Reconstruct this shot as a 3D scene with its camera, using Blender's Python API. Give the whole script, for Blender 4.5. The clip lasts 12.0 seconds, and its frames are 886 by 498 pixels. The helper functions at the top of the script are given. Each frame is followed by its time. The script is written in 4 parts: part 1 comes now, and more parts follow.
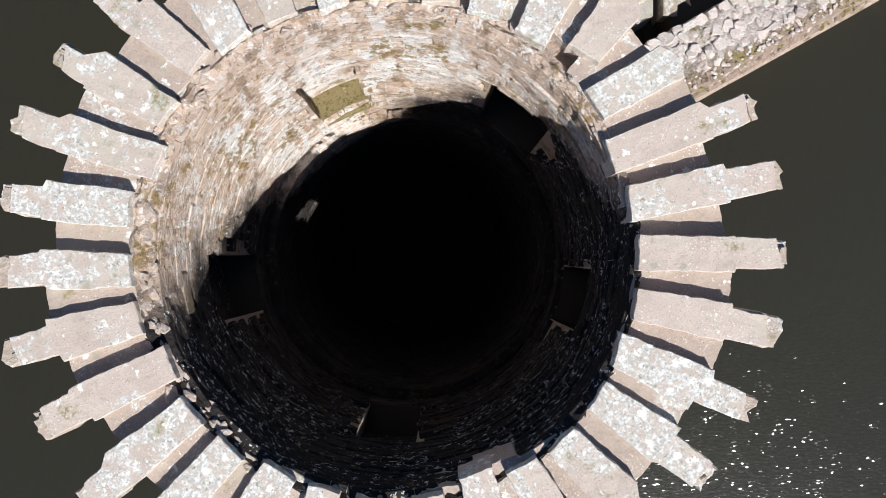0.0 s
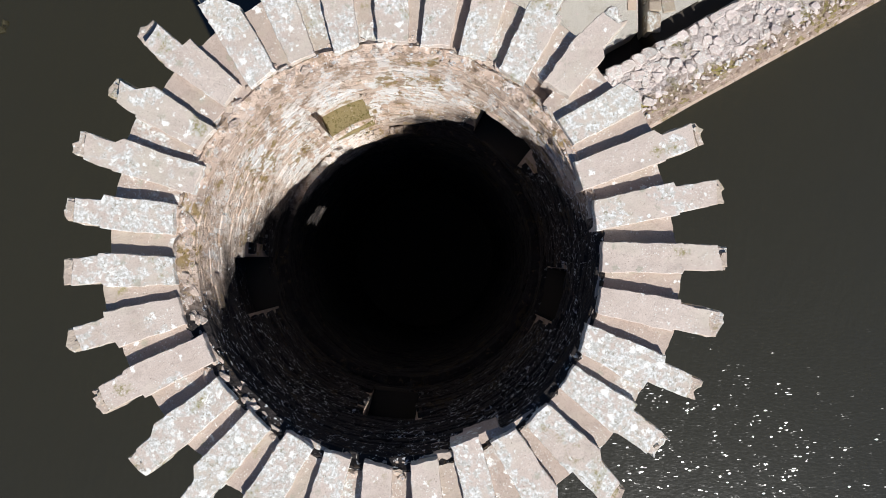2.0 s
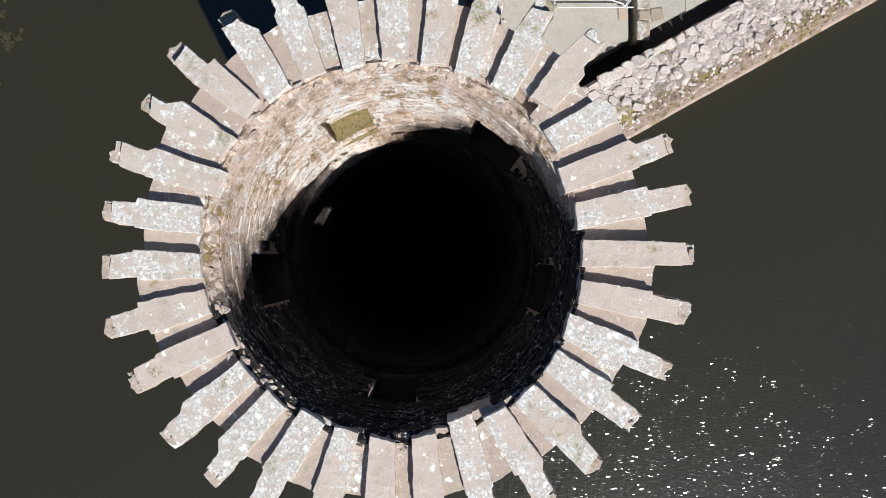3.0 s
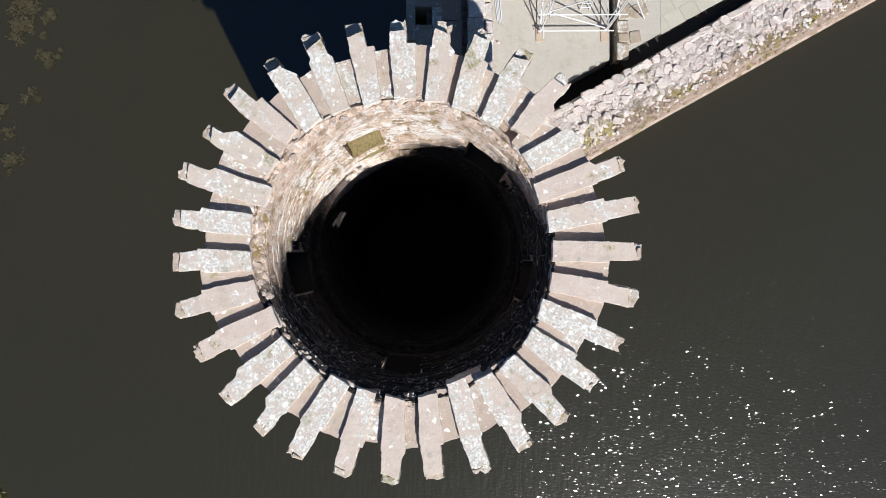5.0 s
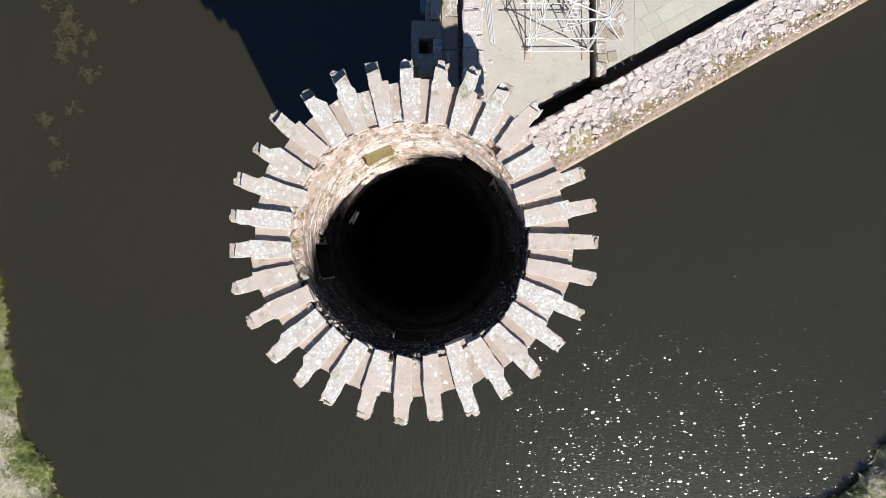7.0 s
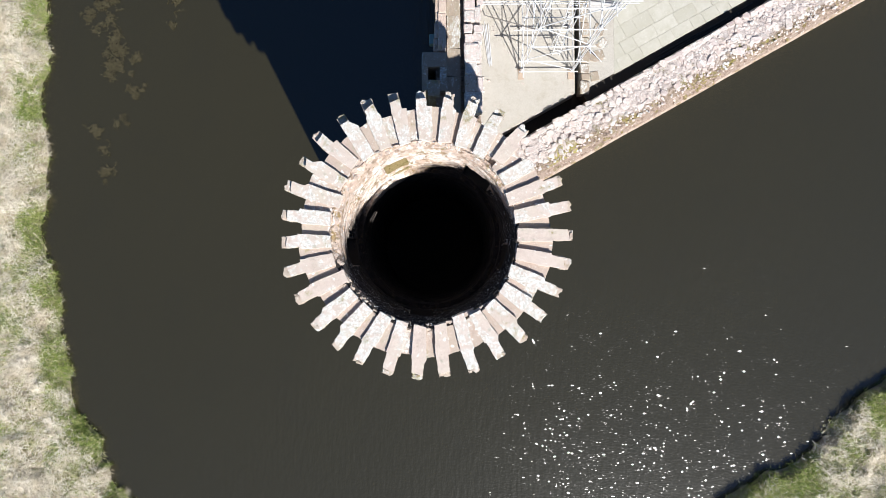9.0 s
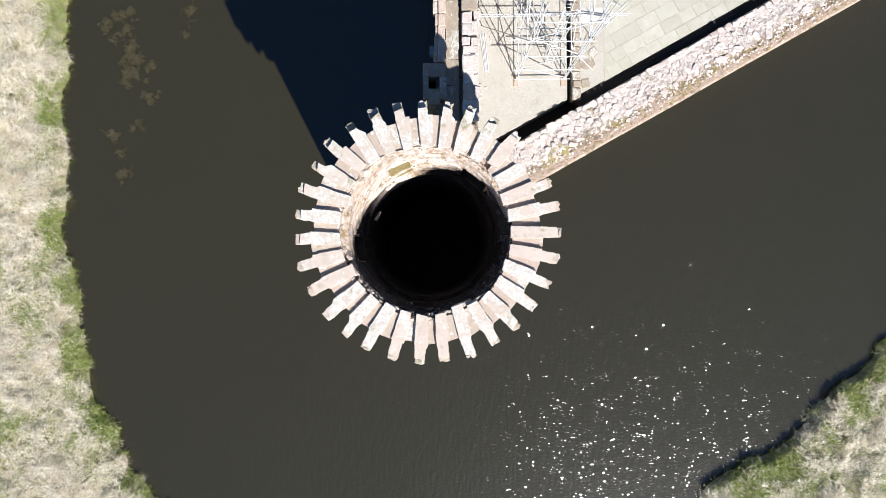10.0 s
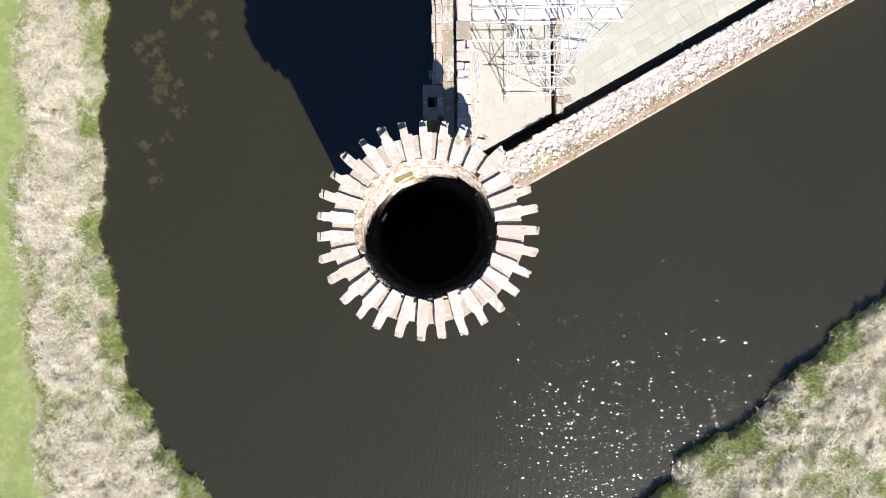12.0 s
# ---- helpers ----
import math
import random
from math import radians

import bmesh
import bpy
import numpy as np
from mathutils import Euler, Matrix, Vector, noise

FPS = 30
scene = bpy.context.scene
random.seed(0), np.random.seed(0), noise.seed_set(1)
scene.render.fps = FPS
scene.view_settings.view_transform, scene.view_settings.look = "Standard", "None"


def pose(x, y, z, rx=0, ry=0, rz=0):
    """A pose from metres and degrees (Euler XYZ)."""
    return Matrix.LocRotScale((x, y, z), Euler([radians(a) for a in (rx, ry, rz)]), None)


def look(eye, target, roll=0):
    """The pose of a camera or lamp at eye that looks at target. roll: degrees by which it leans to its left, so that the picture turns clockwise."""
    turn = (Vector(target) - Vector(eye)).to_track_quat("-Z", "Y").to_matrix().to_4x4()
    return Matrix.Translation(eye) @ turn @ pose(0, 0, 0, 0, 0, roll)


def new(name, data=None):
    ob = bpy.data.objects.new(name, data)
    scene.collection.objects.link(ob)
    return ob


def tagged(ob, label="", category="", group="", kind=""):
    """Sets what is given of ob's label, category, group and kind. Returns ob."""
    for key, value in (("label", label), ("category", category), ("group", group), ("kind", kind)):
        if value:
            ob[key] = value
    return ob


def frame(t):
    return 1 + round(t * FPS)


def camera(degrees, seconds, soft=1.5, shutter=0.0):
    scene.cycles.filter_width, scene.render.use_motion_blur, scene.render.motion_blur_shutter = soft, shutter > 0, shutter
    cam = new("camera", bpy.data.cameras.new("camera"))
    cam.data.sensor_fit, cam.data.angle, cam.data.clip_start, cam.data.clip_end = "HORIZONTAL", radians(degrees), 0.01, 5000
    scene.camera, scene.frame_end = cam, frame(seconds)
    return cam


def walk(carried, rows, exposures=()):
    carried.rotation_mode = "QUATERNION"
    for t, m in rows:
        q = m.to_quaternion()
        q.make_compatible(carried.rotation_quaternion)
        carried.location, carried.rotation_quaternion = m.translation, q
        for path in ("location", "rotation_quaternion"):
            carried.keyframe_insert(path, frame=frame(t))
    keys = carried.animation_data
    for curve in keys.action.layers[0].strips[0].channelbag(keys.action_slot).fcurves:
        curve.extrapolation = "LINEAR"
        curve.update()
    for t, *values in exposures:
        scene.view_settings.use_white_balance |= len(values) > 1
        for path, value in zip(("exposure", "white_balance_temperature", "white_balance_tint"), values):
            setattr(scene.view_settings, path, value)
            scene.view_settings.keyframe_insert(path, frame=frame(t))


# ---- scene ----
cam = camera(70.88, 12.0, 0.9)
PATH = [
    (0.0, 0.5493, -0.4412, 21.0580, 1.188, 0.092, -0.268),
    (0.5, 0.5564, -0.3796, 21.2984, 1.203, 0.112, -0.233),
    (1.0, 0.5658, -0.3369, 21.6124, 1.125, 0.068, -0.183),
    (1.5, 0.5792, -0.3675, 21.9452, 1.088, 0.037, -0.147),
    (2.0, 0.6082, -0.3915, 22.3306, 1.057, 0.020, -0.155),
    (2.5, 0.6125, -0.4114, 22.7980, 1.038, 0.039, -0.179),
    (3.0, 0.6482, -0.4452, 23.2952, 1.017, 0.042, -0.177),
    (5.0, 0.6565, -0.4960, 25.6772, 0.947, 0.040, -0.209),
    (5.5, 0.6463, -0.4403, 26.3653, 0.947, 0.035, -0.213),
    (6.0, 0.6399, -0.5332, 27.1297, 0.946, 0.024, -0.224),
    (6.5, 0.6584, -0.6555, 27.9210, 0.958, 0.027, -0.236),
    (7.0, 0.6752, -0.7600, 28.7662, 0.959, 0.038, -0.261),
    (9.0, 0.4468, -1.0808, 32.6397, 1.013, -0.016, -0.379),
    (9.5, 0.4355, -1.1585, 33.5317, 1.030, -0.058, -0.422),
    (10.0, 0.4310, -1.2561, 34.3975, 1.066, -0.064, -0.460),
    (10.5, 0.4391, -1.3514, 35.2893, 1.110, -0.065, -0.499),
    (11.0, 0.4710, -1.4262, 36.2335, 1.146, -0.067, -0.552),
    (11.5, 0.5069, -1.5179, 37.2826, 1.187, -0.089, -0.585),
    (12.0, 0.5021, -1.5899, 38.3278, 1.266, -0.106, -0.627),
]
EXPOSURES = [(0.0, 0.39), (3.0, 0.28), (5.0, 0.38), (7.0, 0.48), (9.0, 0.68), (12.0, 0.84)]
walk(cam, [(row[0], pose(*row[1:])) for row in PATH], EXPOSURES)

# ---- world and sun ----
SUN_ELEV, SUN_AZ = 41.0, -63.5
world = bpy.data.worlds.new("world")
scene.world = world
world.use_nodes = True
wn = world.node_tree
wn.nodes.clear()
sky = wn.nodes.new("ShaderNodeTexSky")
sky.sky_type = "NISHITA"
sky.sun_disc = False
sky.ozone_density = 10.0
sky.dust_density = 0.4
sky.sun_elevation = radians(SUN_ELEV)
sky.sun_rotation = radians(90.0 - SUN_AZ)
bg = wn.nodes.new("ShaderNodeBackground")
bg.inputs["Strength"].default_value = 0.05
wo = wn.nodes.new("ShaderNodeOutputWorld")
wn.links.new(sky.outputs["Color"], bg.inputs["Color"])
wn.links.new(bg.outputs["Background"], wo.inputs["Surface"])

sun_data = bpy.data.lights.new("sun", "SUN")
sun_data.energy = 5.0
sun_data.angle = radians(0.53)
sun_data.color = (1.0, 0.963, 0.925)
sun = new("sun", sun_data)
sdir = Vector((math.cos(radians(SUN_AZ)) * math.cos(radians(SUN_ELEV)), math.sin(radians(SUN_AZ)) * math.cos(radians(SUN_ELEV)), math.sin(radians(SUN_ELEV))))
sun.matrix_world = look(sdir * 80, (0, 0, 0))


# ---- material helpers ----
class Mat:
    """A node material built up step by step."""

    def __init__(self, name, rough=0.9, spec=0.3):
        self.m = bpy.data.materials.new(name)
        self.m.use_nodes = True
        self.t = self.m.node_tree
        self.b = self.t.nodes["Principled BSDF"]
        self.b.inputs["Roughness"].default_value = rough
        self.b.inputs["Specular IOR Level"].default_value = spec
        co = self.add("ShaderNodeTexCoord")
        self.co = co.outputs["Object"]

    def add(self, kind, **props):
        n = self.t.nodes.new(kind)
        for k, v in props.items():
            if k == "operation":
                n.operation = v
            elif k == "data_type":
                n.data_type = v
            elif k == "feature":
                n.feature = v
        return n

    def put(self, sock, v):
        if isinstance(v, (int, float)):
            sock.default_value = v
        elif isinstance(v, tuple):
            sock.default_value = (*v, 1.0)[: len(sock.default_value)]
        else:
            self.t.links.new(v, sock)

    def world_co(self):
        self.co = self.add("ShaderNodeNewGeometry").outputs["Position"]

    def shifted(self):
        """Object coordinates moved by each object's random number."""
        r = self.add("ShaderNodeObjectInfo").outputs["Random"]
        mul = self.math("MULTIPLY", r, 97.0)
        v = self.add("ShaderNodeVectorMath", operation="ADD")
        self.t.links.new(self.co, v.inputs[0])
        self.t.links.new(mul, v.inputs[1])
        self.co = v.outputs["Vector"]

    def random(self):
        return self.add("ShaderNodeObjectInfo").outputs["Random"]

    def island(self):
        return self.add("ShaderNodeNewGeometry").outputs["Random Per Island"]

    def stretch(self, s):
        v = self.add("ShaderNodeMapping")
        self.t.links.new(self.co, v.inputs["Vector"])
        v.inputs["Scale"].default_value = s
        return v.outputs["Vector"]

    def noise(self, scale, detail=4.0, rough=0.6, co=None, dist=0.0):
        n = self.add("ShaderNodeTexNoise")
        self.t.links.new(co or self.co, n.inputs["Vector"])
        n.inputs["Scale"].default_value = scale
        n.inputs["Detail"].default_value = detail
        n.inputs["Roughness"].default_value = rough
        n.inputs["Distortion"].default_value = dist
        return n.outputs["Fac"]

    def cells(self, scale, co=None, feature="F1"):
        n = self.add("ShaderNodeTexVoronoi", feature=feature)
        self.t.links.new(co or self.co, n.inputs["Vector"])
        n.inputs["Scale"].default_value = scale
        return n.outputs["Distance"]

    def math(self, op, a, b=0.0):
        n = self.add("ShaderNodeMath", operation=op)
        self.put(n.inputs[0], a)
        self.put(n.inputs[1], b)
        return n.outputs[0]

    def step(self, v, lo, hi):
        n = self.add("ShaderNodeMapRange")
        self.put(n.inputs["Value"], v)
        n.inputs["From Min"].default_value, n.inputs["From Max"].default_value = lo, hi
        return n.outputs["Result"]

    def mix(self, f, a, b):
        n = self.add("ShaderNodeMix", data_type="RGBA")
        self.put(n.inputs[0], f)
        self.put(n.inputs[6], a)
        self.put(n.inputs[7], b)
        return n.outputs[2]

    def ramp(self, v, stops):
        n = self.add("ShaderNodeValToRGB")
        self.put(n.inputs["Fac"], v)
        e = n.color_ramp.elements
        while len(e) < len(stops):
            e.new(0.5)
        for el, (p, c) in zip(e, stops):
            el.position, el.color = p, (*c, 1.0)
        return n.outputs["Color"]

    def bump(self, h, dist, strength=1.0):
        n = self.add("ShaderNodeBump")
        n.inputs["Distance"].default_value = dist
        n.inputs["Strength"].default_value = strength
        self.put(n.inputs["Height"], h)
        self.t.links.new(n.outputs["Normal"], self.b.inputs["Normal"])

    def colour(self, c):
        self.put(self.b.inputs["Base Color"], c)
        return self.m


def lichen_stone(name, warm, pale, lichen=0.5, moss=0.15, white=0.5, relief=0.35, vary=0.0):
    """Weathered sandstone: smooth pinkish stone, crisp grey-blue crust, white spots, a little moss. Each stone has its own share."""
    k = Mat(name)
    k.shifted()
    own = k.math("FRACT", k.math("ADD", k.random(), k.island()))
    base = k.mix(k.step(k.noise(2.6, 5, 0.6), 0.3, 0.7), warm, pale)
    base = k.mix(k.math("MULTIPLY", k.step(k.noise(60, 3, 0.75), 0.47, 0.64), 0.5), base, tuple(c * 0.62 for c in warm))
    base = k.mix(k.math("MULTIPLY", k.step(k.noise(6, 6, 0.75), 0.56, 0.66), 0.45), base, tuple(c * 0.70 for c in warm))
    base = k.mix(k.math("MULTIPLY", own, vary), base, (warm[0] * 0.78, warm[1] * 0.66, warm[2] * 0.58))
    base = k.mix(k.math("MULTIPLY", k.step(k.noise(1.1, 5, 0.7), 0.48, 0.62), 0.6), base, (warm[0] * 1.04, warm[1] * 1.13, warm[2] * 1.08))
    # broad ragged crust, more on some stones than others
    lean = k.math("MULTIPLY", k.math("SUBTRACT", own, 0.5), 0.15)
    field = k.math("ADD", k.noise(1.6, 6, 0.62), k.math("MULTIPLY", lean, 1.4))
    crust = k.step(field, 0.59 - 0.11 * lichen, 0.63 - 0.11 * lichen)
    skin = k.mix(k.step(k.noise(24, 5, 0.72), 0.44, 0.57), (0.43, 0.435, 0.40), (0.75, 0.775, 0.77))
    skin = k.mix(k.step(k.noise(19, 4, 0.7), 0.57, 0.63), skin, (0.26, 0.25, 0.19))
    base = k.mix(k.math("MULTIPLY", crust, k.math("MULTIPLY", k.step(k.noise(9, 7, 0.75), 0.43, 0.53), 0.85)), base, skin)
    # white rosettes, scattered in drifts
    rag = k.math("ADD", k.cells(5.2), k.math("MULTIPLY", k.noise(16, 7, 0.8), 1.35))
    drift = k.step(k.math("ADD", k.noise(2.7, 4, 0.6), lean), 0.61 - 0.14 * white, 0.64 - 0.14 * white)
    spot = k.math("MULTIPLY", k.step(rag, 0.93, 0.89), drift)
    base = k.mix(spot, base, (0.78, 0.78, 0.74))
    round_ = k.math("ADD", k.cells(9.5), k.math("MULTIPLY", k.noise(21, 5, 0.75), 1.2))
    mid = k.math("MULTIPLY", k.step(round_, 0.83, 0.78), k.step(k.math("ADD", k.noise(3.6, 3, 0.6), lean), 0.62 - 0.12 * white, 0.64 - 0.12 * white))
    base = k.mix(k.math("MULTIPLY", mid, 0.9), base, (0.74, 0.75, 0.72))
    tiny = k.math("MULTIPLY", k.step(k.cells(31), 0.30, 0.22), k.step(k.noise(5.0, 3), 0.50, 0.60))
    base = k.mix(k.math("MULTIPLY", tiny, 0.8), base, (0.70, 0.70, 0.66))
    # grey-green rosettes and fine dark specks
    grey = k.math("MULTIPLY", k.step(k.math("ADD", k.cells(3.7), k.math("MULTIPLY", k.noise(22, 6, 0.8), 0.9)), 0.66, 0.60), k.step(k.noise(1.4, 4, 0.6), 0.48, 0.54))
    base = k.mix(k.math("MULTIPLY", grey, 0.55), base, (0.30, 0.31, 0.24))
    speck = k.step(k.noise(42, 4, 0.75), 0.625, 0.66)
    base = k.mix(k.math("MULTIPLY", speck, 0.7), base, (0.12, 0.105, 0.075))
    # olive moss and dark pits
    green = k.math("MULTIPLY", k.step(k.noise(1.7, 4, 0.6), 0.68 - 0.16 * moss, 0.74 - 0.16 * moss), k.step(k.noise(24, 5, 0.75), 0.42, 0.56))
    base = k.mix(k.math("MULTIPLY", green, 0.9), base, (0.215, 0.195, 0.07))
    pit = k.step(k.noise(15, 6, 0.8), 0.665, 0.70)
    base = k.mix(k.math("MULTIPLY", pit, 0.75), base, (0.07, 0.06, 0.045))
    h = k.math("ADD", k.noise(5.0, 7, 0.6), k.math("MULTIPLY", k.math("ADD", spot, crust), 0.06))
    k.bump(k.math("SUBTRACT", h, k.math("MULTIPLY", pit, 0.2)), 0.05, relief)
    return k.colour(base)


M_SLAB = lichen_stone("slab_stone", (0.49, 0.415, 0.36), (0.60, 0.525, 0.465), 1.3, 0.45, 0.85)
M_CLEAN = lichen_stone("clean_slab_stone", (0.51, 0.43, 0.375), (0.61, 0.53, 0.47), 0.4, 0.35, 0.45)
M_TIP = lichen_stone("corbel_tip_stone", (0.42, 0.345, 0.29), (0.54, 0.455, 0.39), 0.6, 0.85, 0.6, 1.0)
M_RECESS = lichen_stone("recess_stone", (0.42, 0.34, 0.29), (0.48, 0.40, 0.345), 0.1, 0.25, 0.2, 0.5)
M_RIM = lichen_stone("rim_rubble", (0.52, 0.40, 0.33), (0.63, 0.515, 0.44), 0.25, 0.5, 0.6, 0.9)
M_RUBBLE = lichen_stone("rubble_stone", (0.55, 0.46, 0.43), (0.74, 0.68, 0.65), 0.45, 0.12, 0.9, 0.9, 0.4)
M_ASHLAR = lichen_stone("ashlar_stone", (0.31, 0.255, 0.20), (0.41, 0.345, 0.275), 0.5, 0.45, 0.3, 0.6)


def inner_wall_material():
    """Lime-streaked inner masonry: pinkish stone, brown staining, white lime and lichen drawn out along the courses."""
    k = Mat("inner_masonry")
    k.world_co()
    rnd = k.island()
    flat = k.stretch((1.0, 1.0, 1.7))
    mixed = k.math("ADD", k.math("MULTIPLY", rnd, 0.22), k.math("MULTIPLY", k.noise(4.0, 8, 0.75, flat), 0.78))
    # pale tone for the sunlit side, near-black tone holding the shade elsewhere
    lit_tone = k.ramp(mixed, [(0.30, (0.38, 0.27, 0.20)), (0.42, (0.64, 0.485, 0.38)), (0.56, (0.76, 0.61, 0.50)), (0.75, (0.83, 0.72, 0.63))])
    shade_tone = k.ramp(mixed, [(0.30, (0.013, 0.012, 0.012)), (0.5, (0.028, 0.024, 0.024)), (0.75, (0.062, 0.055, 0.054))])
    # sunlit and shaded wall tones painted in; old limewash lies over the pale one
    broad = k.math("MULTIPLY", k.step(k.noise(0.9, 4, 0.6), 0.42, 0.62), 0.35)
    sunlit = None
    # the last, low spot lightens the stone where the slit's sunbeam lands
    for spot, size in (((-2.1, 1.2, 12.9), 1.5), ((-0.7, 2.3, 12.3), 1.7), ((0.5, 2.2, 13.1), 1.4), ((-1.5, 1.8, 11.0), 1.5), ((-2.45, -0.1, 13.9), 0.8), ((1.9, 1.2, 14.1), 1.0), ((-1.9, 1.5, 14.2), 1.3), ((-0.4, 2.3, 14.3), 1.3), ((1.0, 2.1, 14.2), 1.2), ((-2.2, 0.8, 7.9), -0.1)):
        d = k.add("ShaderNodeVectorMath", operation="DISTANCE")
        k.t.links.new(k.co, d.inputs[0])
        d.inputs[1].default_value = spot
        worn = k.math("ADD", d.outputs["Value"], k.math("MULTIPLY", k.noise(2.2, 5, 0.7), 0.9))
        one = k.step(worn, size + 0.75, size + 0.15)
        sunlit = one if sunlit is None else k.math("MAXIMUM", sunlit, one)
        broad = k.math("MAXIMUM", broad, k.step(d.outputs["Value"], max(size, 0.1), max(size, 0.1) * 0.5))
    base = k.mix(sunlit, shade_tone, lit_tone)
    # brown staining, heavier just under the rim
    sep = k.add("ShaderNodeSeparateXYZ")
    k.t.links.new(k.co, sep.inputs[0])
    height = k.math("ADD", sep.outputs["Z"], k.math("MULTIPLY", k.noise(1.3, 5, 0.65), 1.5))
    below = k.step(height, 14.65, 14.25)
    stain = k.math("MULTIPLY", k.step(k.noise(3.4, 7, 0.72, k.stretch((1.0, 1.0, 0.6))), 0.53, 0.58), k.math("MULTIPLY", sunlit, 0.6))
    base = k.mix(stain, base, (0.27, 0.18, 0.105))
    # limewash left in ragged patches and runs down the face
    runs = k.stretch((1.0, 1.0, 0.42))
    patch = k.step(k.noise(2.3, 6, 0.62, runs), 0.468, 0.495)
    torn = k.step(k.noise(9, 5, 0.66, k.stretch((1.0, 1.0, 0.8))), 0.43, 0.47)
    lime = k.math("MULTIPLY", k.math("MULTIPLY", patch, torn), k.math("MULTIPLY", k.math("MULTIPLY", broad, below), sunlit))
    base = k.mix(k.math("MULTIPLY", lime, 0.95), base, (0.92, 0.91, 0.89))
    chalk = k.math("MULTIPLY", k.step(k.noise(6, 6, 0.66, runs), 0.56, 0.59), k.math("MULTIPLY", sunlit, 0.8))
    base = k.mix(chalk, base, (0.88, 0.83, 0.78))
    # small crisp flecks of lichen, on the dark stone too
    fleck = k.math("MULTIPLY", k.step(k.noise(13, 4, 0.70, k.stretch((1.0, 1.0, 1.5))), 0.585, 0.605), k.step(k.noise(1.6, 5, 0.65), 0.43, 0.52))
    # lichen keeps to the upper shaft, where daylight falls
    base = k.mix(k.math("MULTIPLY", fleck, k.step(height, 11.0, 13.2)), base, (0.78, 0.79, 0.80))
    moss = k.math("MULTIPLY", k.step(k.noise(1.2, 5, 0.65), 0.55, 0.60), k.step(k.noise(6, 6, 0.70, k.stretch((1.0, 1.0, 0.7))), 0.50, 0.54))
    base = k.mix(k.math("MULTIPLY", moss, k.math("ADD", k.math("MULTIPLY", sunlit, 0.72), 0.12)), base, (0.30, 0.205, 0.06))
    crack = k.step(k.noise(9, 6, 0.72, flat), 0.37, 0.345)
    base = k.mix(k.math("MULTIPLY", crack, 0.8), base, (0.06, 0.042, 0.03))
    seam = k.step(k.noise(7, 5, 0.66, k.stretch((1.0, 1.0, 3.2))), 0.405, 0.375)
    base = k.mix(k.math("MULTIPLY", seam, 0.4), base, (0.20, 0.14, 0.095))
    k.bump(k.math("SUBTRACT", k.noise(10, 8, 0.72, flat), k.math("MULTIPLY", k.math("ADD", crack, seam), 0.25)), 0.09)
    return k.colour(base)


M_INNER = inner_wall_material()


def mortar_material():
    k = Mat("mortar")
    k.world_co()
    base = k.mix(k.step(k.noise(5, 7, 0.75), 0.35, 0.65), (0.44, 0.33, 0.26), (0.60, 0.49, 0.42))
    base = k.mix(k.step(k.noise(14, 5, 0.7), 0.58, 0.66), base, (0.62, 0.56, 0.49))
    base = k.mix(k.math("MULTIPLY", k.step(k.noise(1.6, 5, 0.65), 0.56, 0.64), k.step(k.noise(20, 5, 0.7), 0.42, 0.55)), base, (0.21, 0.16, 0.05))
    k.bump(k.noise(12, 7, 0.75), 0.09)
    return k.colour(base)


M_MORTAR = mortar_material()


def face_material():
    """Outer wall face seen steeply: brown rubble with moss and pale lime."""
    k = Mat("outer_face")
    k.world_co()
    base = k.mix(k.step(k.noise(7, 7, 0.8), 0.35, 0.65), (0.17, 0.125, 0.09), (0.46, 0.36, 0.30))
    base = k.mix(k.step(k.noise(13, 6, 0.8), 0.57, 0.62), base, (0.56, 0.48, 0.42))
    base = k.mix(k.math("MULTIPLY", k.step(k.noise(1.1, 4), 0.58, 0.70), 0.8), base, (0.16, 0.15, 0.04))
    k.bump(k.noise(9, 6, 0.7), 0.08)
    return k.colour(base)


M_FACE = face_material()


